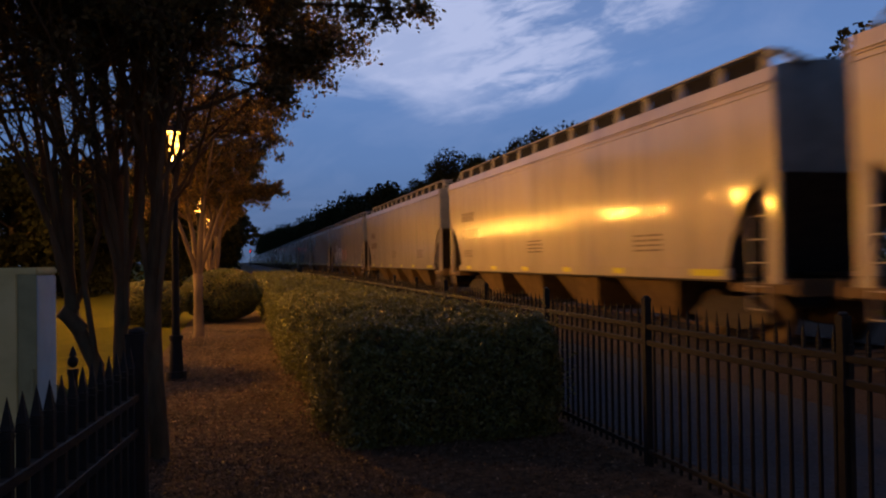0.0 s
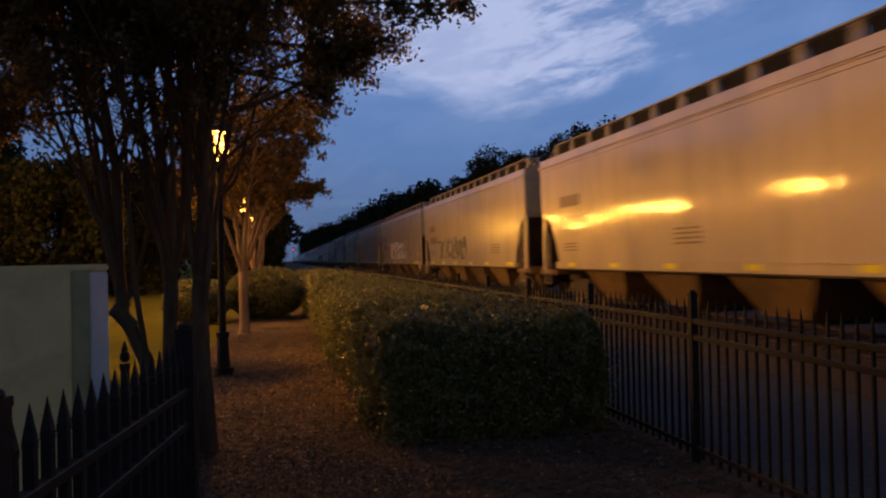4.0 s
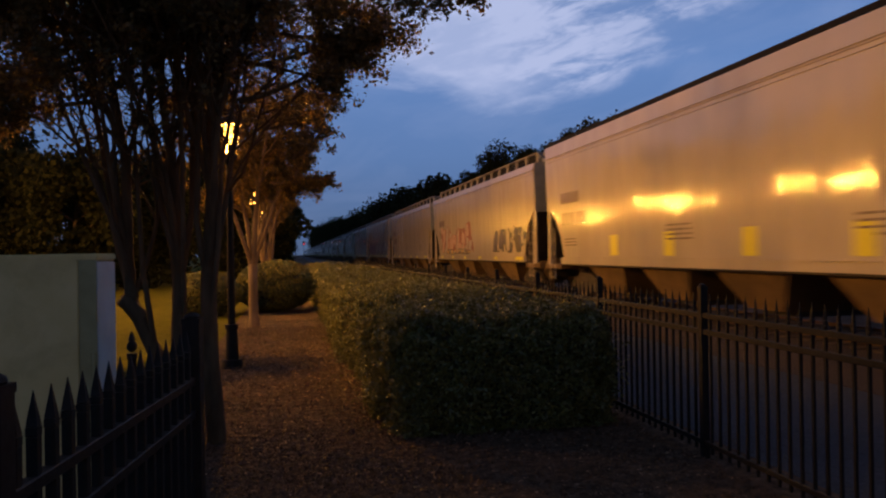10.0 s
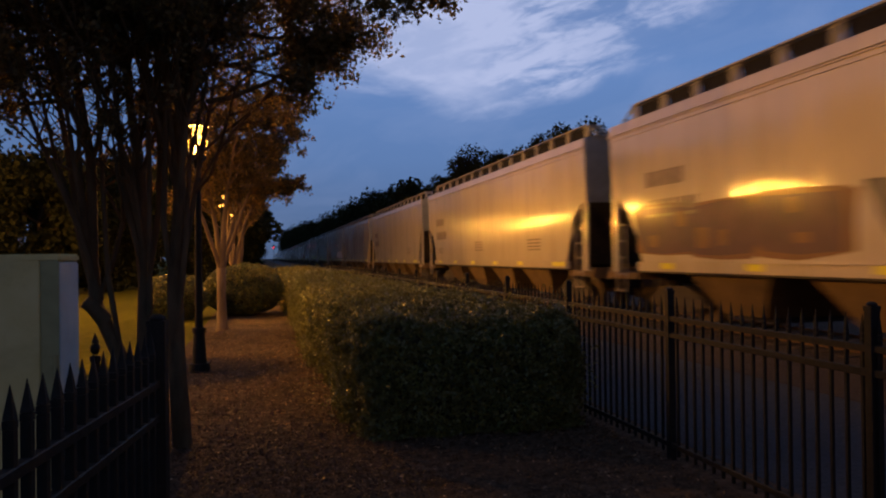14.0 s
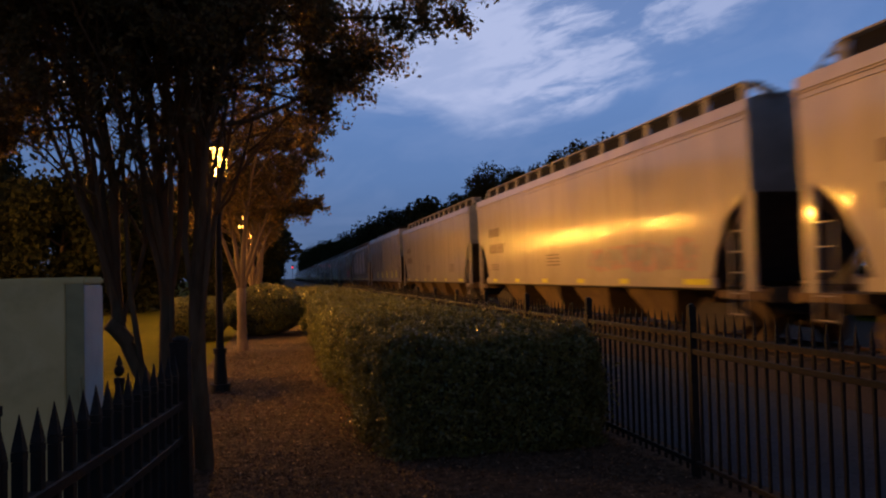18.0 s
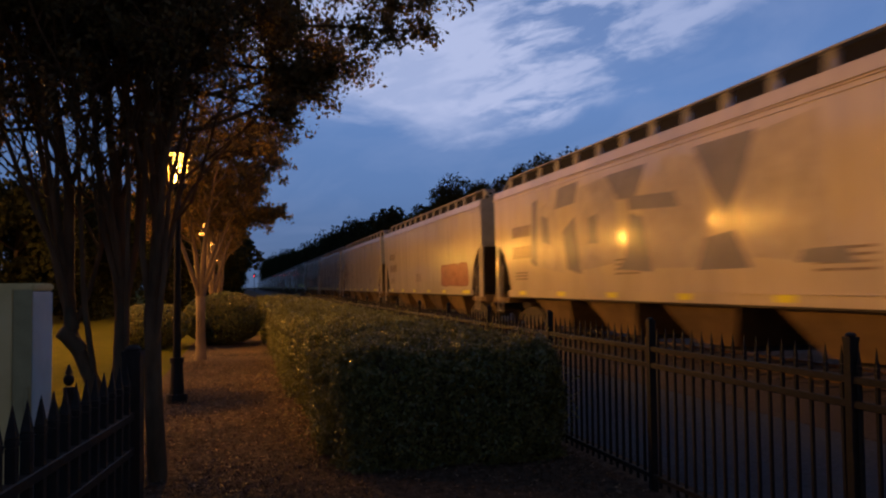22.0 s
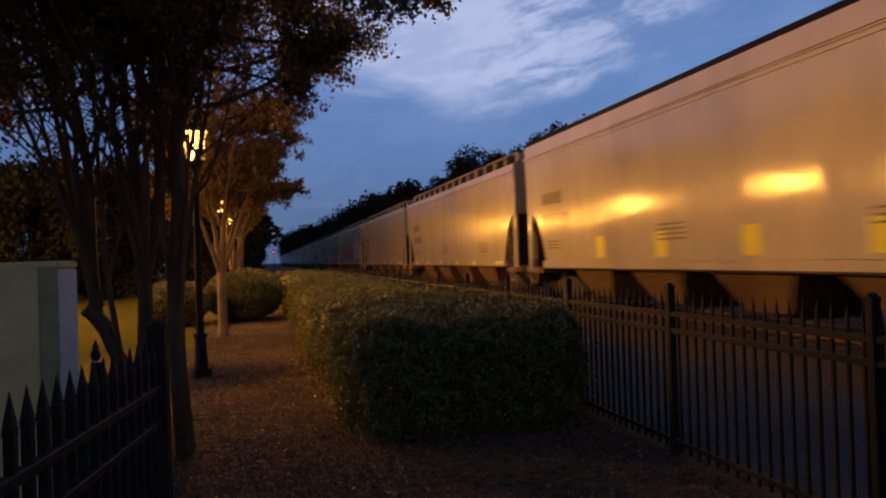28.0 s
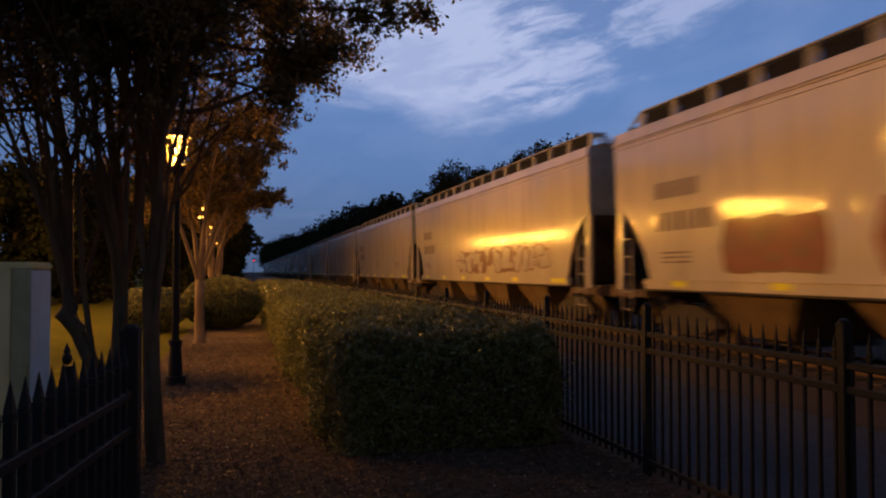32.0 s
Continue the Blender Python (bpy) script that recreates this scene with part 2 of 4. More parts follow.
SPRAY = {
    "white": spray("white_spray_paint", (0.80, 0.78, 0.75)), "black": spray("black_spray_paint", (0.03, 0.03, 0.035)),
    "red": spray("red_spray_paint", (0.27, 0.065, 0.04)), "pink": spray("pink_spray_paint", (0.52, 0.33, 0.28)),
    "navy": spray("navy_spray_paint", (0.035, 0.035, 0.12)), "maroon": spray("maroon_spray_paint", (0.075, 0.022, 0.05)),
    "grey": spray("grey_spray_paint", (0.13, 0.125, 0.12)), "slate": spray("slate_blue_spray_paint", (0.17, 0.17, 0.22)),
    "green": spray("green_spray_paint", (0.10, 0.20, 0.10)), "brown": spray("brown_spray_paint", (0.17, 0.07, 0.03)),
    "faint": spray("pale_spray_paint", (0.40, 0.36, 0.33)),
    "gold": spray("yellow_spray_paint", (0.62, 0.40, 0.05)),
    "rust": spray("rust_red_spray_paint", (0.21, 0.045, 0.025)),
}

LAMP_COLOUR = (1.0, 0.415, 0.058)
LAMP_GLASS = material("lit_lantern_glass", (0.8, 0.7, 0.5), (0.9, 0.8, 0.6), 5, 0.4, glow=(1.0, 0.42, 0.06, 9.0))
RED_GLASS = material("red_signal_glass", (0.5, 0.02, 0.02), (0.6, 0.03, 0.03), 5, 0.4, glow=(1.0, 0.03, 0.05, 2.5))
PALE_GLASS = material("white_signal_glass", (0.5, 0.55, 0.6), (0.6, 0.65, 0.7), 5, 0.4, glow=(0.7, 0.85, 1.0, 3.0))


# ---- mesh helpers ----
def box(bm, centre, size, turn=None):
    m = Matrix.Translation(centre)
    if turn is not None:
        m = m @ turn
    return bmesh.ops.create_cube(bm, size=1, matrix=m @ Matrix.Diagonal((*size, 1)))


def tube(bm, a, b, r0, r1=None, sides=10):
    a, b = Vector(a), Vector(b)
    r1 = r0 if r1 is None else r1
    turn = (b - a).to_track_quat("Z", "Y").to_matrix().to_4x4()
    m = Matrix.Translation((a + b) / 2) @ turn
    bmesh.ops.create_cone(bm, cap_ends=True, segments=sides, radius1=r0, radius2=r1, depth=(b - a).length, matrix=m)


def prism(bm, outline, axis_from, axis_to, axis="x"):
    """A closed outline swept along one axis. outline: the two other coordinates, in order."""
    rings = []
    for s in (axis_from, axis_to):
        ring = []
        for u, v in outline:
            co = {"x": (s, u, v), "y": (u, s, v), "z": (u, v, s)}[axis]
            ring.append(bm.verts.new(co))
        rings.append(ring)
    k = len(outline)
    bm.faces.new(rings[0])
    bm.faces.new(rings[1][::-1])
    for i in range(k):
        bm.faces.new((rings[0][i], rings[1][i], rings[1][(i + 1) % k], rings[0][(i + 1) % k]))
    bmesh.ops.recalc_face_normals(bm, faces=bm.faces)


def bevel(bm, width, segments=2):
    bmesh.ops.bevel(bm, geom=bm.edges[:], offset=width, segments=segments, affect="EDGES", clamp_overlap=True)


def mesh_of(name, bm, mat, smooth=False):
    me = bpy.data.meshes.new(name)
    bm.to_mesh(me)
    bm.free()
    me.materials.append(mat)
    if smooth:
        for p in me.polygons:
            p.use_smooth = True
    return me


def part(name, bm, mat, parent, label="", smooth=False):
    ob = new(name, mesh_of(name, bm, mat, smooth))
    ob.parent = parent
    if label:
        tagged(ob, label)
    return ob


def piece(name, me, parent, at=(0, 0, 0), turn=0.0):
    """One more object on a mesh that its alike pieces share."""
    ob = new(name, me)
    ob.parent = parent
    ob.location = at
    ob.rotation_euler = (0, 0, turn)
    return ob


def empty(name, at=(0, 0, 0), label="", category="", group="", kind=""):
    ob = new(name)
    ob.empty_display_size = 0.2
    ob.location = at
    return tagged(ob, label, category, group, kind)


def leaf_mesh(name, points, size, mat, rng, lean=None, long=1.7):
    """One mesh of many small folded leaves, a leaf at each point."""
    n = len(points)
    points = np.asarray(points, dtype=np.float64)
    a = rng.normal(size=(n, 3))
    if lean is not None:
        a = a * 0.75 + lean
    a /= np.linalg.norm(a, axis=1, keepdims=True) + 1e-9
    b = rng.normal(size=(n, 3))
    b -= a * np.sum(a * b, axis=1, keepdims=True)
    b /= np.linalg.norm(b, axis=1, keepdims=True) + 1e-9
    c = np.cross(a, b)
    s = (size * rng.uniform(0.6, 1.35, n))[:, None]
    v = np.empty((n, 4, 3))
    v[:, 0] = points - b * s * long / 2
    v[:, 1] = points + c * s * 0.5 + a * s * 0.16
    v[:, 2] = points + b * s * long / 2
    v[:, 3] = points - c * s * 0.5 + a * s * 0.16
    idx = np.arange(n)[:, None] * 4
    tri = np.concatenate([idx + (0, 1, 2), idx + (0, 2, 3)], axis=1).reshape(-1, 3)
    me = bpy.data.meshes.new(name)
    me.vertices.add(n * 4)
    me.vertices.foreach_set("co", v.reshape(-1))
    me.loops.add(len(tri) * 3)
    me.loops.foreach_set("vertex_index", tri.reshape(-1).astype(np.int32))
    me.polygons.add(len(tri))
    me.polygons.foreach_set("loop_start", np.arange(0, len(tri) * 3, 3, dtype=np.int32))
    me.update()
    me.validate()
    me.materials.append(mat)
    return me


# ---- lamps of the path, and one added behind the camera ----
# the first, unseen behind the camera, is added as warm fill for near fronts
LAMPS = [(-0.4, -24.0), (-0.89, 11.7), (-1.15, 23.4), (-1.32, 34.0), (-1.4, 45.0), (-1.5, 55.5)]
LAMP_POWER = 720.0


def lantern_post(x, y):
    post = empty("street_lamp", (x, y, 0), "black cast-iron lamp post with a lit amber lantern beside the path", "street lamp", "lamps along the path")
    bm = bmesh.new()
    tube(bm, (0, 0, 0), (0, 0, 0.12), 0.15, 0.14, 16)
    tube(bm, (0, 0, 0.12), (0, 0, 0.55), 0.10, 0.075, 16)
    tube(bm, (0, 0, 0.55), (0, 0, 0.62), 0.095, 0.095, 16)
    part("base", bm, IRON, post)
    bm = bmesh.new()
    tube(bm, (0, 0, 0.62), (0, 0, 2.98), 0.055, 0.04, 14)
    tube(bm, (0, 0, 2.9), (0, 0, 2.98), 0.06, 0.075, 14)
    part("pole", bm, IRON, post)
    bm = bmesh.new()
    tube(bm, (0, 0, 2.98), (0, 0, 3.05), 0.11, 0.125, 8)
    part("lantern_tray", bm, IRON, post)
    for k in range(4):
        a = k * math.pi / 2
        bm = bmesh.new()
        tube(bm, (0.115 * math.cos(a), 0.115 * math.sin(a), 3.05), (0.15 * math.cos(a), 0.15 * math.sin(a), 3.46), 0.006, 0.007, 8)
        part("lantern_bar", bm, IRON, post)
        a = math.pi / 4 + k * math.pi / 2
        bm = bmesh.new()
        box(bm, (0.062 * math.cos(a), 0.062 * math.sin(a), 3.255), (0.056, 0.006, 0.36),
            Matrix.Rotation(a + math.pi / 2, 4, "Z") @ Matrix.Rotation(radians(-3), 4, "X"))
        part("pane", bm, LAMP_GLASS, post, "glowing amber pane").visible_shadow = False
    bm = bmesh.new()
    tube(bm, (0, 0, 3.46), (0, 0, 3.62), 0.19, 0.05, 8)
    tube(bm, (0, 0, 3.62), (0, 0, 3.72), 0.025, 0.008, 8)
    part("cap", bm, IRON, post)
    bulb = bpy.data.lights.new("lantern_light", "POINT")
    bulb.energy, bulb.color, bulb.shadow_soft_size = LAMP_POWER, LAMP_COLOUR, 0.05
    new("lantern_light", bulb).location = (x, y, 3.3)


for spot in LAMPS:
    lantern_post(*spot)


# ---- unseen tall lamps, added across the lawn to light the train ----
ADDED_LAMP_POWER = 8200.0


def added_lamp(x, y, turn, share):
    post = empty("tall_street_lamp", (x, y, 0), "unseen tall street lamp added across the lawn to light the train", "street lamp", "street lamps across the lawn")
    bm = bmesh.new()
    tube(bm, (0, 0, 0), (0, 0, 7.4), 0.09, 0.05, 12)
    part("pole", bm, CABINET_SIDE, post)
    bm = bmesh.new()
    tube(bm, (0, 0, 7.3), (0.9, 0, 7.55), 0.04, 0.03, 10)
    part("arm", bm, CABINET_SIDE, post)
    bm = bmesh.new()
    box(bm, (1.15, 0, 7.57), (0.6, 0.28, 0.14))
    bevel(bm, 0.04)
    part("head", bm, CABINET_SIDE, post)
    bm = bmesh.new()
    box(bm, (1.15, 0, 7.485), (0.44, 0.2, 0.03))
    part("lens", bm, LAMP_GLASS, post)
    # a spot thrown over the lawn onto the train, to spare the trees
    bulb = bpy.data.lights.new("added_train_light", "SPOT")
    bulb.energy, bulb.color, bulb.shadow_soft_size = ADDED_LAMP_POWER * share, LAMP_COLOUR, 0.3
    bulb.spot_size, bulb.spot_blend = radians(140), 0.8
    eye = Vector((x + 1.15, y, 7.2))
    new("added_train_light", bulb).matrix_world = look(eye, eye + Vector((1.0, turn, -0.25)))


# the first three light the train from out of view, the others add reflections
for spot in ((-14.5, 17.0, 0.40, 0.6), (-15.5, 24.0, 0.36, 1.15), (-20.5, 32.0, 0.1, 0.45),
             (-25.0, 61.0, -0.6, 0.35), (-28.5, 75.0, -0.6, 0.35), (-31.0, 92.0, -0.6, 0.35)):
    added_lamp(*spot)


# ---- ground ----
def ground_sheet():
    """One sheet to the horizon, low in the middle and raised a little under the railway."""
    xs = [-2500, -300, -60, -20, -8, -4, -2.2, -1.4, -0.6, 0.2, 0.9, 2.0, 3.0, 3.4, 5.0, 6.4, 7.0, 12.0, 12.6, 16, 30, 80, 400, 2500]
    ys = [-2500, -200, -40, -12, -4, 0, 2, 4, 6, 8, 10, 13, 16, 20, 25, 30, 40, 55, 75, 100, 150, 300, 800, 2500]
    rng = random.Random(4)
    bm = bmesh.new()
    grid = [[bm.verts.new((x, y, rng.uniform(-0.012, 0.012) if abs(x) < 6 and 0 < y < 60 else 0)) for x in xs] for y in ys]
    for j in range(len(ys) - 1):
        for i in range(len(xs) - 1):
            f = bm.faces.new((grid[j][i], grid[j][i + 1], grid[j + 1][i + 1], grid[j + 1][i]))
            mid = (xs[i] + xs[i + 1]) / 2
            f.material_index = 0 if -1.4 < mid < 3.3 else (2 if 3.3 < mid < 6.5 else 3 if 6.5 < mid < 16 else 1)
    me = mesh_of("ground", bm, MULCH)
    me.materials.append(LAWN)
    me.materials.append(GRAVEL)
    me.materials.append(BALLAST)
    return tagged(new("ground", me), "mulched path, dry lawn and gravel strip by the railway", "ground", kind="structure")


ground_sheet()

TRACK_X, RAIL_Z = 9.5, 0.10


def railway():
    bm = bmesh.new()
    prism(bm, [(-3.9, -0.3), (-3.4, -0.01), (-1.7, 0.03), (-1.4, 0.025), (1.4, 0.025), (1.7, 0.03), (3.4, -0.01), (3.9, -0.3)], -650, 1000, "y")
    bed = new("ballast_bed", mesh_of("ballast_bed", bm, BALLAST))
    bed.location = (TRACK_X, 0, 0.02)
    tagged(bed, "low bed of brown ballast stones under the rails", "ballast", kind="structure")
    track = empty("railway_track", (TRACK_X, 0, 0), "straight railway track on timber sleepers", "railway track", kind="structure")
    for s in (-0.76, 0.76):
        bm = bmesh.new()
        box(bm, (s, 175, RAIL_Z - 0.018), (0.07, 1650, 0.036))
        box(bm, (s, 175, RAIL_Z - 0.075), (0.018, 1650, 0.09))
        part("rail", bm, RAIL, track)
    bm = bmesh.new()
    box(bm, (0, 0, 0), (2.6, 0.23, 0.12))
    bevel(bm, 0.008, 1)
    me = mesh_of("sleeper", bm, TIE)
    for k in range(100):
        piece("sleeper", me, track, (0, 0.5 + k * 0.56, 0.0))


railway()


# ---- fences ----
def picket_mesh(height=1.27, width=0.018):
    bm = bmesh.new()
    box(bm, (0, 0, 0.05 + (height - 0.19) / 2), (width, width, height - 0.19))
    bmesh.ops.create_cone(bm, cap_ends=True, segments=4, radius1=width * 0.74, radius2=0.001, depth=0.10,
                          matrix=Matrix.Translation((0, 0, height - 0.06)) @ Matrix.Rotation(math.pi / 4, 4, "Z"))
    box(bm, (0, 0, height - 0.125), (width * 1.08, width * 1.08, 0.025))
    return mesh_of("picket", bm, IRON)


def post_mesh(height, width):
    bm = bmesh.new()
    box(bm, (0, 0, height / 2 - 0.02), (width, width, height - 0.04))
    bevel(bm, 0.004, 1)
    bmesh.ops.create_cone(bm, cap_ends=True, segments=4, radius1=width * 0.74, radius2=width * 0.74, depth=0.025,
                          matrix=Matrix.Translation((0, 0, height - 0.035)) @ Matrix.Rotation(math.pi / 4, 4, "Z"))
    bmesh.ops.create_uvsphere(bm, u_segments=10, v_segments=6, radius=width * 0.5,
                              matrix=Matrix.Translation((0, 0, height - 0.015)) @ Matrix.Diagonal((1, 1, 0.55, 1)))
    return mesh_of("post", bm, IRON)


PICKET = picket_mesh()
STOUT = picket_mesh(1.245, 0.031)
POST = post_mesh(1.325, 0.056)


def fence(name, a, b, posts, label, gap=0.105, limit=300, post=None, picket=None, group="", rails=(1.085, 0.96)):
    """A run of iron fence from a to b on the plan, with a post at each end of its panels."""
    a, b = Vector((*a, 0)), Vector((*b, 0))
    run = b - a
    turn = math.atan2(run.y, run.x)
    f = empty(name, a, label, "fence", group)
    f.rotation_euler = (0, 0, turn)
    length = run.length
    for k in range(posts):
        piece("post", post or POST, f, (length * k / max(1, posts - 1), 0, 0))
    for z, h in (*((z, 0.04) for z in rails), (0.12, 0.036)):
        bm = bmesh.new()
        box(bm, (length / 2, 0, z), (length, 0.040, h))
        bevel(bm, 0.005, 1)
        part("rail", bm, IRON, f)
    count = int(length / gap)
    made = 0
    rest = bmesh.new()
    for k in range(1, count):
        s = k * length / count
        step = length / max(1, posts - 1)
        if min(s % step, step - s % step) < 0.05:
            continue
        if made < limit:
            piece("picket", picket or PICKET, f, (s, 0, 0))
            made += 1
        else:
            box(rest, (s, 0, 0.62), (0.022, 0.022, 1.14))
    if rest.verts:
        tagged(part("far_pickets", rest, IRON, f), kind="stuff")
    else:
        rest.free()
    return f


fence("iron_fence", (3.05, -2.75), (3.05, 40.93), 22, "black iron picket fence along the railway", gap=0.119, limit=290)
HEAVY_POST = post_mesh(1.31, 0.085)
fence("path_fence", (-0.735, 2.14), (-0.497, 4.13), 2, "short black iron picket fence with heavy end posts beside the path", gap=0.115, post=HEAVY_POST, picket=STOUT, rails=(0.98, 0.815))


def back_fence():
    f = empty("side_fence", (-0.497, 4.13, 0), "low black iron fence with a spear finial behind the utility cabinet", "fence")
    f.rotation_euler = (0, 0, math.atan2(0.39, -0.363))
    for z in (0.12, 0.80, 0.92):
        bm = bmesh.new()
        box(bm, (0.267, 0, z), (0.533, 0.034, 0.036))
        part("rail", bm, IRON, f)
    low = picket_mesh(1.02)
    for k in range(1, 5):
        piece("picket", low, f, (k * 0.114, 0, 0))
    bm = bmesh.new()
    box(bm, (0.533, 0, 0.53), (0.032, 0.032, 1.06))
    tube(bm, (0.533, 0, 1.05), (0.533, 0, 1.08), 0.028, 0.028, 10)
    bmesh.ops.create_uvsphere(bm, u_segments=12, v_segments=8, radius=0.027, matrix=Matrix.Translation((0.533, 0, 1.118)) @ Matrix.Diagonal((1, 1, 1.2, 1)))
    tube(bm, (0.533, 0, 1.15), (0.533, 0, 1.20), 0.021, 0.002, 10)
    part("post", bm, IRON, f, "thin iron post with a spear finial")


back_fence()


# ---- utility cabinet ----
def cabinet():
    c = empty("utility_cabinet", (-1.138, 4.08, 0), "pale weathered metal utility cabinet behind the iron fence", "cabinet")
    w, d, h = 0.515, 0.27, 1.62
    bm = bmesh.new()
    box(bm, (0, 0, 0.06), (w + 0.06, d + 0.06, 0.12))
    part("plinth", bm, GRAVEL, c)
    bm = bmesh.new()
    box(bm, (0, 0, 0.12 + (h - 0.16) / 2), (w, d, h - 0.16))
    bevel(bm, 0.006)
    part("body", bm, CABINET_SIDE, c)
    bm = bmesh.new()
    box(bm, (0, 0, h - 0.02), (w + 0.008, d + 0.008, 0.035))
    bevel(bm, 0.008)
    part("lid", bm, CABINET, c)
    bm = bmesh.new()
    box(bm, (-0.04, -d / 2 - 0.011, 0.868), (w - 0.082, 0.018, h - 0.18))
    bevel(bm, 0.004)
    door = part("door", bm, CABINET, c, "grey-green painted cabinet door")
    bm = bmesh.new()
    box(bm, (0.217, -d / 2 - 0.006, 0.868), (0.078, 0.008, h - 0.18))
    part("seal", bm, SEAL, c)
    bm = bmesh.new()
    tube(bm, (0.24, -d / 2 - 0.02, 1.05), (0.24, -d / 2 - 0.02, 1.16), 0.008, 0.008, 8)
    part("handle", bm, SEAL, c)
    for z in (0.4, 0.86, 1.32):
        bm = bmesh.new()
        tube(bm, (-0.245, -d / 2 - 0.018, z - 0.05), (-0.245, -d / 2 - 0.018, z + 0.05), 0.009, 0.009, 8)
        part("hinge", bm, CABINET_SIDE, c)
    c.rotation_euler = (0, 0, radians(-5))


cabinet()


# ---- hedge ----
def hedge_block(name, x0, x1, y0, y1, h, leaves, seed, label, size=0.034):
    rng = np.random.default_rng(seed)
    ob = empty(name, ((x0 + x1) / 2, (y0 + y1) / 2, 0), label, "hedge", "clipped hedges")
    w, d = x1 - x0, y1 - y0
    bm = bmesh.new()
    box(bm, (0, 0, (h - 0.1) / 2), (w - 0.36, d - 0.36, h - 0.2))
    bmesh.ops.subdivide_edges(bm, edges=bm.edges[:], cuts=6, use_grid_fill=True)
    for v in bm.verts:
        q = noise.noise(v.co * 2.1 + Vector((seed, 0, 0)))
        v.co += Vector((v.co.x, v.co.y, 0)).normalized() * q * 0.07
    part("inside", bm, DARK_CORE, ob)
    # points on the five faces, weighted by area
    areas = np.array([w * d, h * d, h * d, h * w, h * w])
    pick = rng.choice(5, leaves, p=areas / areas.sum())
    u, v = rng.uniform(-0.5, 0.5, leaves), rng.uniform(0, 1, leaves)
    p = np.empty((leaves, 3))
    top = pick == 0
    p[top] = np.stack([u[top] * w, (v[top] - 0.5) * d, np.full(top.sum(), h)], 1)
    for k, s in ((1, -1), (2, 1)):
        q = pick == k
        p[q] = np.stack([np.full(q.sum(), s * w / 2), u[q] * d, v[q] * h], 1)
    for k, s in ((3, -1), (4, 1)):
        q = pick == k
        p[q] = np.stack([u[q] * w, np.full(q.sum(), s * d / 2), v[q] * h], 1)
    # rounded shoulders, lumps and depth
    mid = np.stack([np.clip(p[:, 0], -w / 2 + 0.34, w / 2 - 0.34), np.clip(p[:, 1], -d / 2 + 0.34, d / 2 - 0.34), np.clip(p[:, 2], 0, h - 0.3)], 1)
    out = p - mid
    far = np.linalg.norm(out, axis=1, keepdims=True) + 1e-9
    out /= far
    lump = np.array([noise.noise(Vector(q) * 1.9 + Vector((seed * 3.1, 0, 0))) + 0.6 * noise.noise(Vector(q) * 4.6) + 0.5 * noise.noise(Vector(q) * 10.0) for q in p])[:, None]
    p = mid + out * (np.minimum(far, 0.33) + lump * 0.125 - np.abs(rng.normal(0, 0.045, (leaves, 1))))
    # stray sprigs
    p += out * (rng.uniform(0, 1, (leaves, 1)) < 0.07) * rng.exponential(0.05, (leaves, 1))
    p[:, 2] = np.maximum(p[:, 2], 0.03)
    leafy = new("leaves", leaf_mesh("leaves", p, size, LEAF_HEDGE, rng, lean=out * 0.8))
    leafy.parent = ob
    tagged(leafy, "small glossy green leaves", kind="stuff")
    return ob


hedge_block("hedge", 0.77, 2.92, 6.72, 11.3, 1.04, 180000, 1, "dense clipped evergreen hedge beside the mulched path", 0.021)
hedge_block("hedge", 0.64, 2.86, 11.3, 22.0, 1.05, 105000, 2, "long clipped evergreen hedge beside the fence", 0.026)
hedge_block("hedge", 0.55, 2.8, 22.2, 46.0, 1.06, 42000, 3, "far end of the clipped hedge along the fence", 0.05)


def round_bush(x, y, r, h, leaves, seed, size=0.05):
    rng = np.random.default_rng(seed)
    ob = empty("round_bush", (x, y, 0), "rounded clipped shrub beside the path", "bush", "rounded shrubs")
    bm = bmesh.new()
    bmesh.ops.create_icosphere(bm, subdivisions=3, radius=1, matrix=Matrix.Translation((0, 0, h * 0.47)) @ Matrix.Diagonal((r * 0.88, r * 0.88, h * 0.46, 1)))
    part("inside", bm, DARK_CORE, ob)
    d = rng.normal(size=(leaves, 3))
    d /= np.linalg.norm(d, axis=1, keepdims=True)
    lump = np.array([noise.noise(Vector(q) * 2.6 + Vector((seed, 0, 0))) for q in d])[:, None]
    p = d * (1 + lump * 0.10 - np.abs(rng.normal(0, 0.05, (leaves, 1)))) * np.array([r, r, h * 0.52]) + np.array([0, 0, h * 0.49])
    p[:, 2] = np.maximum(p[:, 2], 0.03)
    leafy = new("leaves", leaf_mesh("leaves", p, size, LEAF_HEDGE, rng, lean=d * 0.8))
    leafy.parent = ob
    tagged(leafy, kind="stuff")


round_bush(-0.58, 23.2, 1.12, 1.42, 24000, 5, 0.035)
round_bush(-0.35, 33.0, 1.05, 1.35, 14000, 6, 0.045)
round_bush(-2.3, 22.0, 0.9, 1.2, 14000, 7, 0.035)
round_bush(-1.5, 6.0, 0.55, 0.80, 12000, 9, 0.022)
round_bush(-2.3, 7.0, 0.6, 0.75, 11000, 10, 0.022)


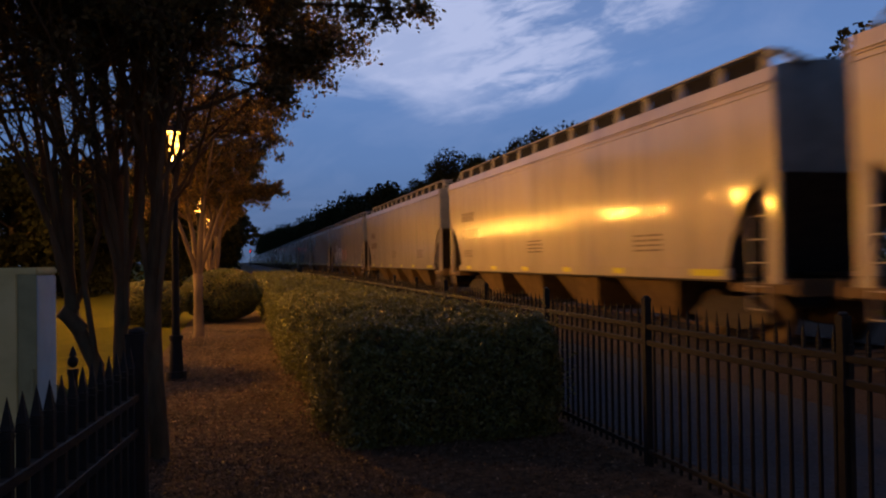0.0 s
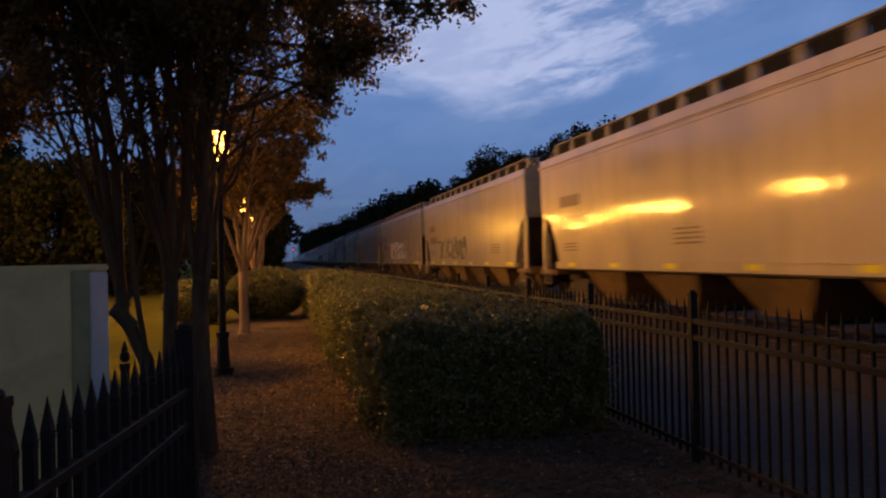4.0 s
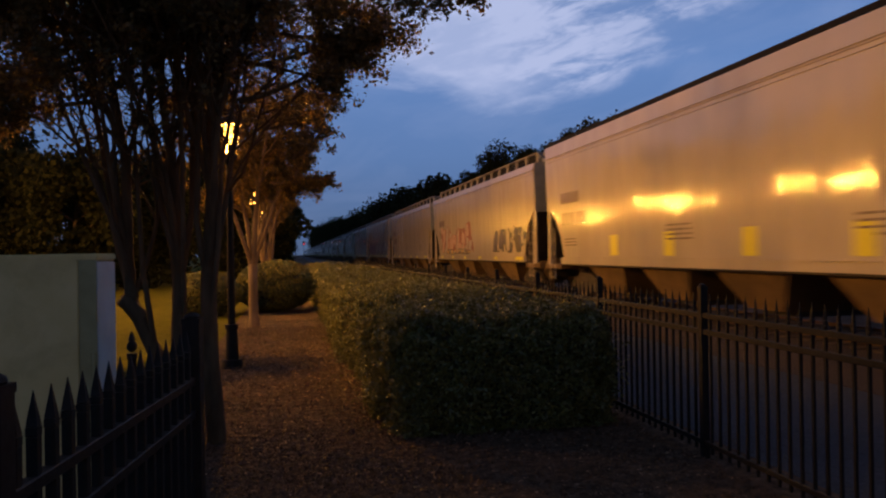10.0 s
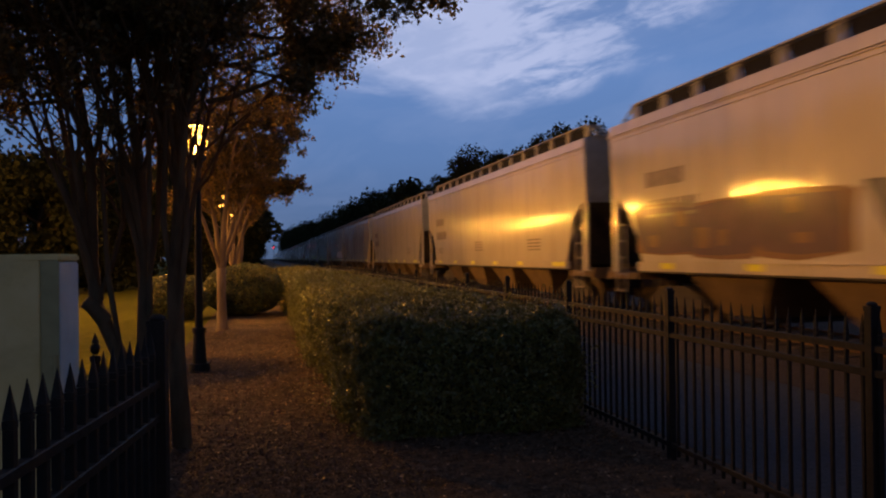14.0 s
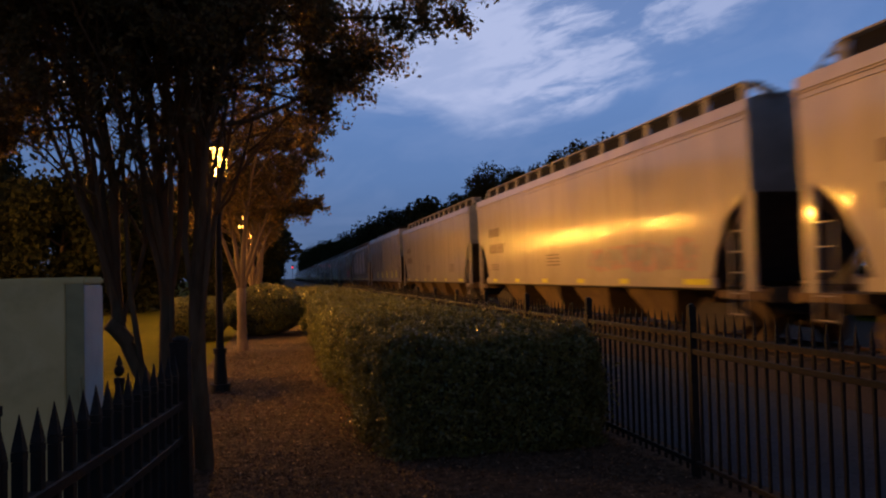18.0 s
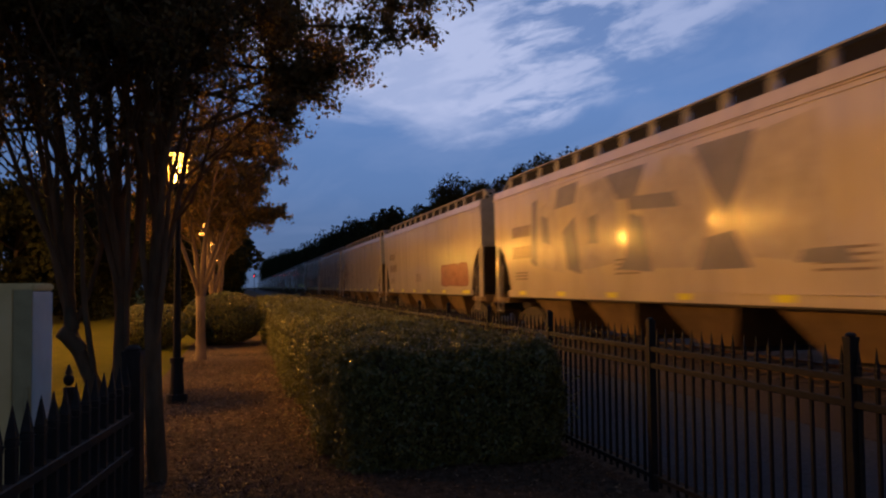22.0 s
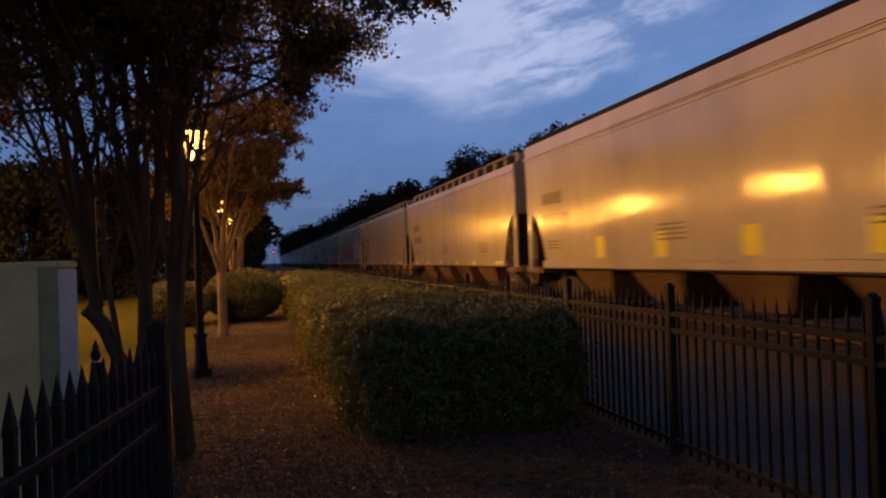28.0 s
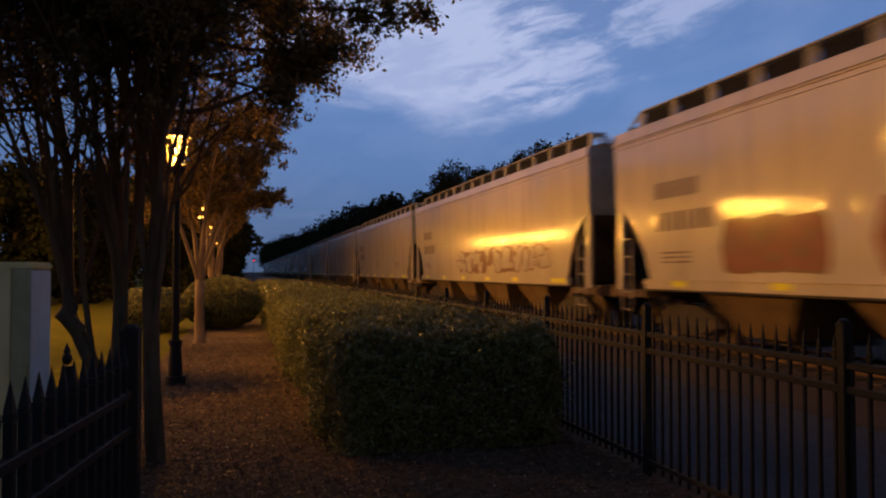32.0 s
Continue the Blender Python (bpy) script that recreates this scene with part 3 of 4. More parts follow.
# ---- trees ----
def limb(bm, pts, radii, sides=7):
    """A tapered limb through points."""
    ring0 = None
    for k, (p, r) in enumerate(zip(pts, radii)):
        p = Vector(p)
        ahead = (Vector(pts[min(k + 1, len(pts) - 1)]) - Vector(pts[max(k - 1, 0)])).normalized()
        side = ahead.orthogonal().normalized()
        other = ahead.cross(side)
        ring = [bm.verts.new(p + (side * math.cos(a) + other * math.sin(a)) * r) for a in (2 * math.pi * i / sides for i in range(sides))]
        if ring0:
            # join each ring to the nearest turn of the one below
            best = min(range(sides), key=lambda o: sum((ring0[i].co - ring[(i + o) % sides].co).length for i in range(sides)))
            for i in range(sides):
                bm.faces.new((ring0[i], ring0[(i + 1) % sides], ring[(i + 1 + best) % sides], ring[(i + best) % sides]))
            ring = [ring[(i + best) % sides] for i in range(sides)]
        ring0 = ring
    bm.faces.new(ring0)


def grow(rng, start, way, length, radius, steps, curl, lift):
    pts, radii = [Vector(start)], [radius]
    way = Vector(way).normalized()
    for k in range(steps):
        way = (way + Vector([rng.gauss(0, curl) for _ in range(3)]) + Vector((0, 0, lift))).normalized()
        pts.append(pts[-1] + way * length / steps)
        radii.append(radius * (1 - 0.75 * (k + 1) / steps))
    return pts, radii, way


def myrtle(x, y, height, spread, stems, leaves, seed, label, leaf=0.05, floor=2.6, thick=0.07, twigs=2, lean=(0.06, 0.30), extra=(), bole=0.0, lines=(), thin=0.3, bark=None, gap=None, gap_way=(-0.075, 0.986, 0.145)):
    """A many-stemmed tree with smooth bark: stems fan out from the ground, and the crown hangs on their upper branches."""
    rng = random.Random(seed)
    nrng = np.random.default_rng(seed)
    ob = empty("crape_myrtle", (x, y, 0), label, "tree", "trees along the path")
    tips = []
    mid = (height + floor) / 2 + 0.25
    tall = height - mid + 0.35

    def inside(p, slack=1.0):
        return (p.x ** 2 + p.y ** 2) / (spread * slack) ** 2 + ((p.z - mid) / tall) ** 2 < 1

    def in_gap(p, wide=0.22):
        return gap is not None and (Vector(p) - Vector(gap)).cross(Vector(gap_way)).length < wide

    def branch(bm, start, out, length, radius):
        q, r, w = grow(rng, start, out, length, radius, 5, 0.16, 0.06)
        if in_gap(q[3], 0.12) or in_gap(q[4], 0.12):
            return
        limb(bm, q, r, 5)
        for j in range(1, 6):
            for _ in range(twigs):
                t, tr, _ = grow(rng, q[j], Vector([rng.gauss(0, 0.8) for _ in range(3)]) + w * 0.8, rng.uniform(0.25, 0.55), 0.007, 3, 0.3, -0.03)
                if inside(t[3]) and not in_gap(t[2], 0.16):
                    limb(bm, t, tr, 3)
                    tips.extend((t[1], t[2], t[3]))
            if j > 2 and inside(q[j]):
                tips.append(q[j])

    for line in lines:
        # a thick given stem, which forks into slimmer ones
        bm = bmesh.new()
        girth, pts = line[0], [Vector(q) for q in line[1:]]
        limb(bm, pts, [girth * (1.15 - 0.75 * k / (len(pts) - 1)) for k in range(len(pts))], 10)
        for k in range(2, len(pts)):
            for _ in range(2 if k < 4 else 3):
                a = rng.uniform(0, 2 * math.pi)
                q, r, _ = grow(rng, pts[k], (math.cos(a) * 0.32, math.sin(a) * 0.32, 1), (height - pts[k].z) * rng.uniform(0.6, 0.85), girth * 0.42, 8, 0.07, 0.03)
                limb(bm, q, r, 6)
                for m in range(2, 9):
                    if q[m].z > floor - 0.5:
                        for _ in range(2):
                            b = rng.uniform(0, 2 * math.pi)
                            branch(bm, q[m], Vector((math.cos(b), math.sin(b), rng.uniform(0.5, 1.5))), spread * rng.uniform(0.3, 0.7), r[m] * 0.5 + 0.004)
        part("stem", bm, bark or BARK, ob, smooth=True)
    for s in range(stems):
        bm = bmesh.new()
        a = 2 * math.pi * (s + rng.uniform(-0.35, 0.35)) / stems
        tilt = rng.uniform(*lean)
        wide = 0.05 if bole else 0.17
        foot = (wide * math.cos(a), wide * math.sin(a), bole - 0.1)
        pts, radii, _ = grow(rng, foot, (math.cos(a) * tilt, math.sin(a) * tilt, 1), (height - bole) * rng.uniform(0.74, 0.9), thick * rng.uniform(0.7, 1.15), 10, 0.055, 0.012)
        limb(bm, pts, radii, 8)
        for k in range(4, 11):
            for _ in range(2):
                b = rng.uniform(0, 2 * math.pi)
                out = Vector((math.cos(b), math.sin(b), rng.uniform(0.5, 1.6)))
                branch(bm, pts[k], out, spread * rng.uniform(0.45, 0.85), radii[k] * 0.5 + 0.004)
        part("stem", bm, bark or BARK, ob, smooth=True)
    if bole:
        bm = bmesh.new()
        limb(bm, [(0, 0, -0.05), (0.01, 0, 0.12), (0.0, 0.02, bole * 0.5), (0, 0, bole)], [0.16, 0.12, 0.10, 0.105], 12)
        part("trunk", bm, bark or BARK, ob, smooth=True)
    for j, (start, out, length) in enumerate(extra):
        rng = random.Random(seed * 100 + j)
        bm = bmesh.new()
        q, r, w = grow(rng, Vector(start), Vector(out), length, 0.025, 7, 0.1, 0.0)
        limb(bm, q, r, 6)
        for m in range(2, 8):
            for _ in range(6):
                t, tr, _ = grow(rng, q[m], Vector([rng.gauss(0, 0.7) for _ in range(3)]) + w, rng.uniform(0.15, 0.4), 0.006, 3, 0.3, -0.03)
                limb(bm, t, tr, 3)
                tips.extend((t[1], t[2], t[3]))
        part("stem", bm, bark or BARK, ob, smooth=True)
    # the crown is thin inside, and pruned clear about the lamp
    tips = [t for t in tips if not ((t.x ** 2 + t.y ** 2 < (0.5 * spread) ** 2 and rng.random() < thin) or in_gap(t))]
    centres = np.array([tuple(t) for t in tips])
    weight = nrng.gamma(1.3, 1.0, len(tips)) + 0.05
    pick = nrng.choice(len(tips), leaves, p=weight / weight.sum())
    p = centres[pick] + nrng.normal(size=(leaves, 3)) * 0.056 * (max(leaf, 0.045) / 0.05) ** 0.7
    crown = new("crown", leaf_mesh("crown", p, leaf, LEAF_MYRTLE, nrng))
    crown.parent = ob
    tagged(crown, "dark bronze-green leaves", kind="stuff")
    return ob


FRONT_STEMS = [
    [0.064, (-0.20, 0.05, -0.05), (-0.25, 0.05, 0.75), (-0.44, 0.05, 1.20), (-0.47, 0.05, 1.6), (-0.46, 0.0, 2.4), (-0.60, 0.0, 3.3), (-0.75, -0.1, 4.3)],
    [0.062, (-0.05, 0.05, -0.05), (-0.06, 0.05, 0.8), (-0.04, 0.05, 1.6), (-0.08, 0.1, 2.3), (-0.2, 0.15, 3.2), (-0.3, 0.2, 4.6)],
    [0.070, (0.29, -0.25, -0.05), (0.24, -0.2, 0.7), (0.22, -0.12, 1.4), (0.26, -0.05, 2.1), (0.25, 0.0, 2.7), (0.31, 0.0, 3.4), (0.5, 0.0, 4.5)],
    [0.030, (-0.46, 0.02, 1.5), (-0.62, 0.1, 2.2), (-0.74, 0.15, 2.9), (-0.95, 0.2, 3.9), (-1.15, 0.2, 5.0)],
    [0.031, (-0.05, 0.05, 1.5), (-0.19, 0.0, 2.1), (-0.24, -0.1, 2.9), (-0.33, -0.15, 3.9), (-0.45, -0.2, 5.2)],
    [0.029, (-0.05, 0.08, 1.3), (0.07, 0.1, 2.0), (0.09, 0.1, 2.9), (0.05, 0.05, 3.9), (0.08, 0.0, 5.3)],
    [0.028, (0.24, -0.15, 1.2), (0.13, -0.1, 1.9), (0.16, -0.1, 2.8), (0.19, -0.15, 3.8), (0.24, -0.2, 5.2)],
    [0.024, (-0.24, 0.05, 0.7), (-0.33, -0.05, 1.5), (-0.36, -0.08, 2.3), (-0.40, -0.1, 3.2), (-0.52, -0.1, 4.4)],
    [0.023, (-0.40, 0.05, 1.25), (-0.56, -0.1, 1.9), (-0.83, -0.15, 2.6), (-1.15, -0.2, 3.5), (-1.5, -0.2, 4.6)],
    [0.021, (-0.06, 0.1, 1.0), (-0.14, 0.18, 1.9), (-0.15, 0.2, 2.8), (-0.2, 0.2, 3.8), (-0.2, 0.25, 5.0)],
    [0.022, (0.23, -0.18, 0.9), (0.32, -0.2, 1.7), (0.36, -0.25, 2.4), (0.55, -0.25, 3.3), (0.85, -0.3, 4.4)],
    [0.020, (0.0, 0.0, 1.1), (0.02, -0.12, 1.9), (0.03, -0.2, 2.8), (0.02, -0.25, 3.8), (0.1, -0.3, 5.0)],
    [0.026, (-0.03, 0.1, 1.7), (-0.02, 0.2, 2.4), (-0.06, 0.25, 3.3), (-0.1, 0.3, 4.3), (-0.1, 0.3, 5.3)],
]
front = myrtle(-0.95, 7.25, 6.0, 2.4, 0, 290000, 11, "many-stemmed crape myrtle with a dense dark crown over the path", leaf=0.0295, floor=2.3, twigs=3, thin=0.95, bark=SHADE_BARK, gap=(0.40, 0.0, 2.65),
               lines=FRONT_STEMS, extra=[((0.4, 0.0, 3.9), (1.0, -0.1, 0.04), 2.1), ((0.5, 0.1, 4.1), (1.0, 0.1, 0.06), 2.1), ((0.5, 0.0, 3.6), (1.0, 0.05, 0.1), 1.1), ((0.5, -0.1, 3.3), (1.0, -0.1, 0.15), 0.8), ((0.5, -0.1, 2.95), (1.0, 0.0, 0.10), 1.3),
                                         ((0.4, 0.0, 3.4), (0.6, 0.0, 0.5), 1.1), ((0.3, 0.2, 3.5), (0.5, 0.2, 0.5), 1.0), ((0.2, -0.2, 3.4), (0.5, -0.2, 0.6), 1.0), ((0.7, 0.0, 3.3), (0.8, 0.1, 0.4), 1.2),
                                         ((0.6, 0.0, 4.5), (1.0, 0.0, 0.05), 2.2), ((0.8, 0.0, 4.3), (1.0, -0.1, 0.02), 2.0),
                                         ((-0.6, -0.2, 3.3), (-1.0, 0.1, -0.18), 1.6), ((-0.5, 0.2, 3.5), (-1.0, 0.3, -0.22), 1.8), ((-0.7, 0.0, 3.9), (-1.0, 0.0, -0.1), 1.6),
                                         ((-0.55, 0.0, 2.95), (-1.0, 0.1, 0.0), 1.5), ((-0.5, -0.2, 3.2), (-1.0, -0.2, -0.12), 1.6), ((-0.9, 0.0, 3.6), (-1.0, 0.05, 0.0), 1.4), ((-0.9, -0.2, 3.8), (-1.0, -0.1, -0.02), 1.5)])


def stub():
    bm = bmesh.new()
    limb(bm, [(-0.36, 0.05, 1.06), (-0.47, 0.02, 1.20), (-0.52, 0.0, 1.24)], [0.075, 0.065, 0.06], 10)
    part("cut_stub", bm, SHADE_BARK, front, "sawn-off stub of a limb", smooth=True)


stub()
myrtle(-0.92, 18.3, 5.5, 2.55, 5, 42000, 12, "pale-barked crape myrtle lit by the lamp beside the path", leaf=0.046, floor=2.35, thick=0.065, bole=1.5,
       extra=[((0.5, 0.2, 3.05), (1.0, 0.1, -0.02), 0.9), ((0.4, -0.2, 3.2), (1.0, -0.1, 0.05), 1.2)])
myrtle(-1.1, 29.6, 5.4, 2.3, 5, 14000, 13, "crape myrtle in the row along the path", leaf=0.07, floor=3.35, thick=0.075, twigs=1, bole=1.5)
myrtle(-1.2, 41.0, 5.4, 2.3, 5, 10000, 14, "far crape myrtle in the row along the path", leaf=0.09, floor=3.35, twigs=1, bole=1.5)


def wood_tree(x, y, h, r, leaves, seed, leaf, group, label, trunk=0.22, low=0.25):
    """A woodland tree: trunk, limbs, and a crown of many leaf clumps with an uneven outline."""
    rng = random.Random(seed)
    nrng = np.random.default_rng(seed)
    ob = empty("tree", (x, y, 0), label, "tree", group)
    bm = bmesh.new()
    pts, radii, _ = grow(rng, (0, 0, -0.1), (rng.gauss(0, 0.05), rng.gauss(0, 0.05), 1), h * 0.8, trunk, 6, 0.05, 0.05)
    limb(bm, pts, radii, 8)
    clumps = []
    for k in range(16):
        a = rng.uniform(0, 2 * math.pi)
        q, rr, _ = grow(rng, pts[rng.randint(2, 5)], (math.cos(a), math.sin(a), rng.uniform(0.2, 1.0)), r * rng.uniform(0.6, 1.05), trunk * 0.35, 4, 0.15, 0.05)
        limb(bm, q, rr, 5)
        clumps += [(q[-1], r * 0.32), (q[-2], r * 0.30)]
    part("trunk", bm, DARK_BARK, ob, smooth=True)
    for k in range(22):
        a, z = rng.uniform(0, 2 * math.pi), rng.uniform(low, 0.97)
        rad = r * math.sqrt(max(0.05, 1 - ((z - 0.58) / 0.45) ** 2)) * rng.uniform(0.4, 0.95)
        clumps.append((Vector((math.cos(a) * rad, math.sin(a) * rad, z * h * 0.96)), r * rng.uniform(0.18, 0.34)))
    c = np.array([q[0] for q in clumps])
    s = np.array([q[1] for q in clumps])
    pick = nrng.integers(0, len(clumps), leaves)
    d = nrng.normal(size=(leaves, 3))
    d /= np.linalg.norm(d, axis=1, keepdims=True)
    p = c[pick] + d * (s[pick] * nrng.uniform(0.45, 1.1, leaves))[:, None]
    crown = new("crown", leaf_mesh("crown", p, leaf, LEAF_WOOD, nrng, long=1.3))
    crown.parent = ob
    tagged(crown, kind="stuff")


def woods():
    rng = random.Random(21)
    # behind the railway
    spots = [(21.5, 22, 9.0, 3.0), (21.3, 50, 11.0, 3.4), (22.2, 57, 10.9, 3.3), (22.5, 63, 10.8, 3.4), (22, 70, 11.6, 3.4), (21, 76, 12.2, 4.2), (22, 84, 11.8, 3.8), (22, 91, 11.6, 3.6)]
    y = 95
    while y < 900:
        h = 9.6 + y * 0.024 + rng.uniform(-1.8, 0.9)
        spots.append((21 + rng.uniform(-1, 3), y, h, 3.4 + rng.uniform(-0.6, 1.2) + y * 0.007))
        y += 5.0 + y * 0.03
    for k, (x, y, h, r) in enumerate(spots):
        wood_tree(x, y, h, r, 22000 if y < 95 else 4800, 100 + k, 0.17 if y < 95 else 0.4, "woodland behind the railway", "tall dark tree in the woodland behind the railway")
    # beyond the lawn
    spots = [(-10.2, 40, 6.4, 3.2), (-7.6, 43, 6.0, 3.0), (-13.4, 42, 8.4, 2.9), (-16.8, 44, 9.0, 3.8), (-20.5, 52, 8, 4), (-10.5, 52, 7.5, 3.6), (-30, 60, 9, 4.5), (-4.5, 105, 9, 3.6), (-6, 122, 9, 3.8), (-5, 140, 9.5, 4), (-5, 162, 10, 4), (-5, 190, 10, 4.5), (-5, 225, 11, 5), (-5, 265, 11, 5), (-7, 310, 12, 6), (-8, 365, 12, 7), (-8, 430, 13, 8), (-9, 505, 13, 9), (-10, 595, 14, 10), (-10, 700, 15, 11), (-11, 830, 16, 13),
             (-6.5, 47, 7.6, 3.2), (-28, 34, 8, 4), (-4.6, 54, 7.0, 3), (-3.0, 66, 7.5, 3.2), (-6, 76, 8, 3.5), (-2.2, 92, 8, 3.4)]
    for k, (x, y, h, r) in enumerate(spots):
        wood_tree(x, y, h, r, 16000 if y < 60 else 7500, 200 + k, 0.21 if y < 60 else 0.32 if y < 300 else 0.6, "trees beyond the lawn", "dark leafy tree at the far edge of the lawn", low=0.08)


woods()


def understory():
    """The thicket at the foot of the woods behind the railway."""
    rng = np.random.default_rng(41)
    n = 60000
    y = -30 + 330 * rng.uniform(0, 1, n) ** 1.5
    h = np.array([2.2 + 1.1 * noise.noise(Vector((v * 0.21, 3.3, 0))) + 0.6 * noise.noise(Vector((v * 0.7, 9.1, 0))) for v in y])
    z = h * rng.uniform(0, 1, n) ** 0.8
    x = 17.2 + rng.normal(0, 0.7, n) + 0.5 * np.sin(y * 0.4)
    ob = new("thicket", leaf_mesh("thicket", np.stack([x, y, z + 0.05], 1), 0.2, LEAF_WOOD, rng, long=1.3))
    tagged(ob, "dark thicket of shrubs at the foot of the woods", "shrubs", kind="stuff")
    # added dark block that keeps the sky from showing under the train
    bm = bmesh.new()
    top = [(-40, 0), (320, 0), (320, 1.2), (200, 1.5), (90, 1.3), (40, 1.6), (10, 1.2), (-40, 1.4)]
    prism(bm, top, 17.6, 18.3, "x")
    tagged(new("thicket_bank", mesh_of("thicket_bank", bm, DARK_CORE)), "dark block added behind the thicket to close off the sky under the train", "bank", kind="structure")


understory()


# ---- far signal ----
def signal():
    s = empty("railway_signal", (3.4, 300, 0), "far railway signal mast showing a red light", "signal")
    bm = bmesh.new()
    tube(bm, (0, 0, 0), (0, 0, 6.4), 0.09, 0.07, 10)
    part("mast", bm, IRON, s)
    bm = bmesh.new()
    box(bm, (0, -0.12, 5.8), (0.7, 0.16, 1.5))
    bevel(bm, 0.05)
    part("head", bm, IRON, s)
    bm = bmesh.new()
    bmesh.ops.create_uvsphere(bm, u_segments=12, v_segments=8, radius=0.24, matrix=Matrix.Translation((0, -0.2, 5.6)) @ Matrix.Diagonal((1, 0.3, 1, 1)))
    part("red_lens", bm, RED_GLASS, s)
    w = empty("far_light", (0.4, 300, 0), "far white light on a thin mast beside the railway", "signal")
    bm = bmesh.new()
    tube(bm, (0, 0, 0), (0, 0, 6.2), 0.07, 0.06, 8)
    part("mast", bm, IRON, w)
    bm = bmesh.new()
    bmesh.ops.create_uvsphere(bm, u_segments=10, v_segments=8, radius=0.13, matrix=Matrix.Translation((0, -0.1, 5.4)) @ Matrix.Diagonal((1, 0.3, 2.2, 1)))
    part("lens", bm, PALE_GLASS, w)


signal()


# ---- the train ----
SPEED = 17.36
SIDE = 1.6  # half width
GAPS = [-32.3, -11.35, 9.61, 30.7, 51.65, 72.9, 94.0, 115.2, 135.9, 156.9, 178.3, 198.6, 219.05, 240.0, 260.95, 281.95, 303.35, 324.1, 344.95,
        366.05, 386.25, 407.3, 428.35, 449.0, 469.5, 489.95, 509.8, 530.5, 551.3, 572.1, 592.95, 612.95]
while GAPS[-1] < 900:
    GAPS.append(GAPS[-1] + 20.95)


def side_x(z):
    """The sides lean out a little towards the eaves."""
    return SIDE - 0.075 + 0.075 * (z - 1.15) / 3.2


def hopper_car(length, smooth_type=False):
    """A four-bay covered hopper. Its own y runs along the track, its origin lies on the rails at its middle."""
    car = empty("hopper_car")
    paint = SMOOTH_PAINT if smooth_type else CAR_PAINT
    half = length / 2
    end = half - 0.75
    belt, eave, sill = (4.34, 4.72, 1.12) if smooth_type else (4.18, 4.42, 1.15)
    cut = 2.8
    for s in (-1, 1):
        outline = [(-end + 1.42, sill + 0.12), (end - 1.42, sill + 0.12), (end - 1.2, 1.85), (end - 0.82, 2.42), (end - 0.24, cut), (end, cut), (end, belt), (-end, belt), (-end, cut), (-end + 0.24, cut), (-end + 0.82, 2.42), (-end + 1.2, 1.85)]
        bm = bmesh.new()
        prism(bm, outline, 0, 1, "x")
        for v in bm.verts:
            v.co.x = s * (side_x(v.co.z) - 0.03 * v.co.x)
        bmesh.ops.recalc_face_normals(bm, faces=bm.faces)
        panel = part("side_panel", bm, paint, car)
        bm = bmesh.new()
        box(bm, (s * (side_x(belt) + 0.005), 0, belt + 0.02), (0.13, 2 * end + 0.04, 0.10))
        bevel(bm, 0.035, 3)
        part("top_chord", bm, paint, car)
        bm = bmesh.new()
        box(bm, (s * (side_x(belt) + 0.002), 0, belt - 0.10), (0.05, 2 * end, 0.03))
        part("belt_rib", bm, paint, car)
        bm = bmesh.new()
        box(bm, (s * (side_x(eave) - 0.025), 0, (belt + 0.07 + eave) / 2), (0.05, 2 * end, eave - belt - 0.07))
        part("eave_strip", bm, paint, car)
        bm = bmesh.new()
        box(bm, (s * (side_x(sill) + 0.012), 0, sill + 0.06), (0.10, 2 * end - 2.6, 0.19))
        box(bm, (s * (side_x(sill) + 0.03), 0, sill + 0.15), (0.13, 2 * end - 2.75, 0.022))
        part("side_sill", bm, paint, car)
        bm = bmesh.new()
        box(bm, (s * (side_x(sill) - 0.01), 0, sill - 0.055), (0.06, 2 * end - 2.6, 0.035))
        part("sill_flange", bm, CAR_DARK, car)
    # roof
    bm = bmesh.new()
    arc = [(-SIDE + 0.02, eave), (-1.2, eave + 0.10), (-0.6, eave + 0.17), (0, eave + 0.19), (0.6, eave + 0.17), (1.2, eave + 0.10), (SIDE - 0.02, eave)]
    if smooth_type:
        arc = [(u, eave + (v - eave) * 0.3) for u, v in arc]
    prism(bm, arc, -end, end, "y")
    part("roof", bm, CAR_END, car)
    # running boards with their brackets
    if smooth_type:
        for s in (-1, 1):
            bm = bmesh.new()
            box(bm, (s * 1.25, 0, eave + 0.11), (0.5, 2 * end + 0.3, 0.10))
            part("running_board", bm, GRATING, car)
    else:
        bm = bmesh.new()
        box(bm, (0, 0, 0), (0.05, 0.22, 0.34))
        post_me = mesh_of("bracket", bm, BRACKET)
        bm = bmesh.new()
        box(bm, (0, 0, 0), (0.02, 1.06, 0.25))
        net_me = mesh_of("roof_panel", bm, GRATING)
        count = int((2 * end - 0.6) / 1.3)
        for s in (-1, 1):
            bm = bmesh.new()
            box(bm, (s * 1.08, 0, eave + 0.43), (0.44, count * 1.3 + 0.10, 0.035))
            part("running_board", bm, BRACKET, car)
            for e in (-1, 1):
                bm = bmesh.new()
                top = count * 0.65 + 0.05
                for u in (0.95, 1.26):
                    tube(bm, (s * u, e * top, eave + 0.42), (s * u, e * (end + 0.12), eave + 0.06), 0.022, 0.022, 6)
                for q in (0.33, 0.66, 0.97):
                    yy, zz = top + (end + 0.12 - top) * q, eave + 0.42 - 0.36 * q
                    box(bm, (s * 1.105, e * yy, zz), (0.36, 0.10, 0.03))
                part("roof_step", bm, CAR_END, car, "sloping grey steps at the end of the roof walk")
            for k in range(count + 1):
                yy = -count * 0.65 + k * 1.3
                piece("bracket", post_me, car, (s * 1.24, yy, eave + 0.245))
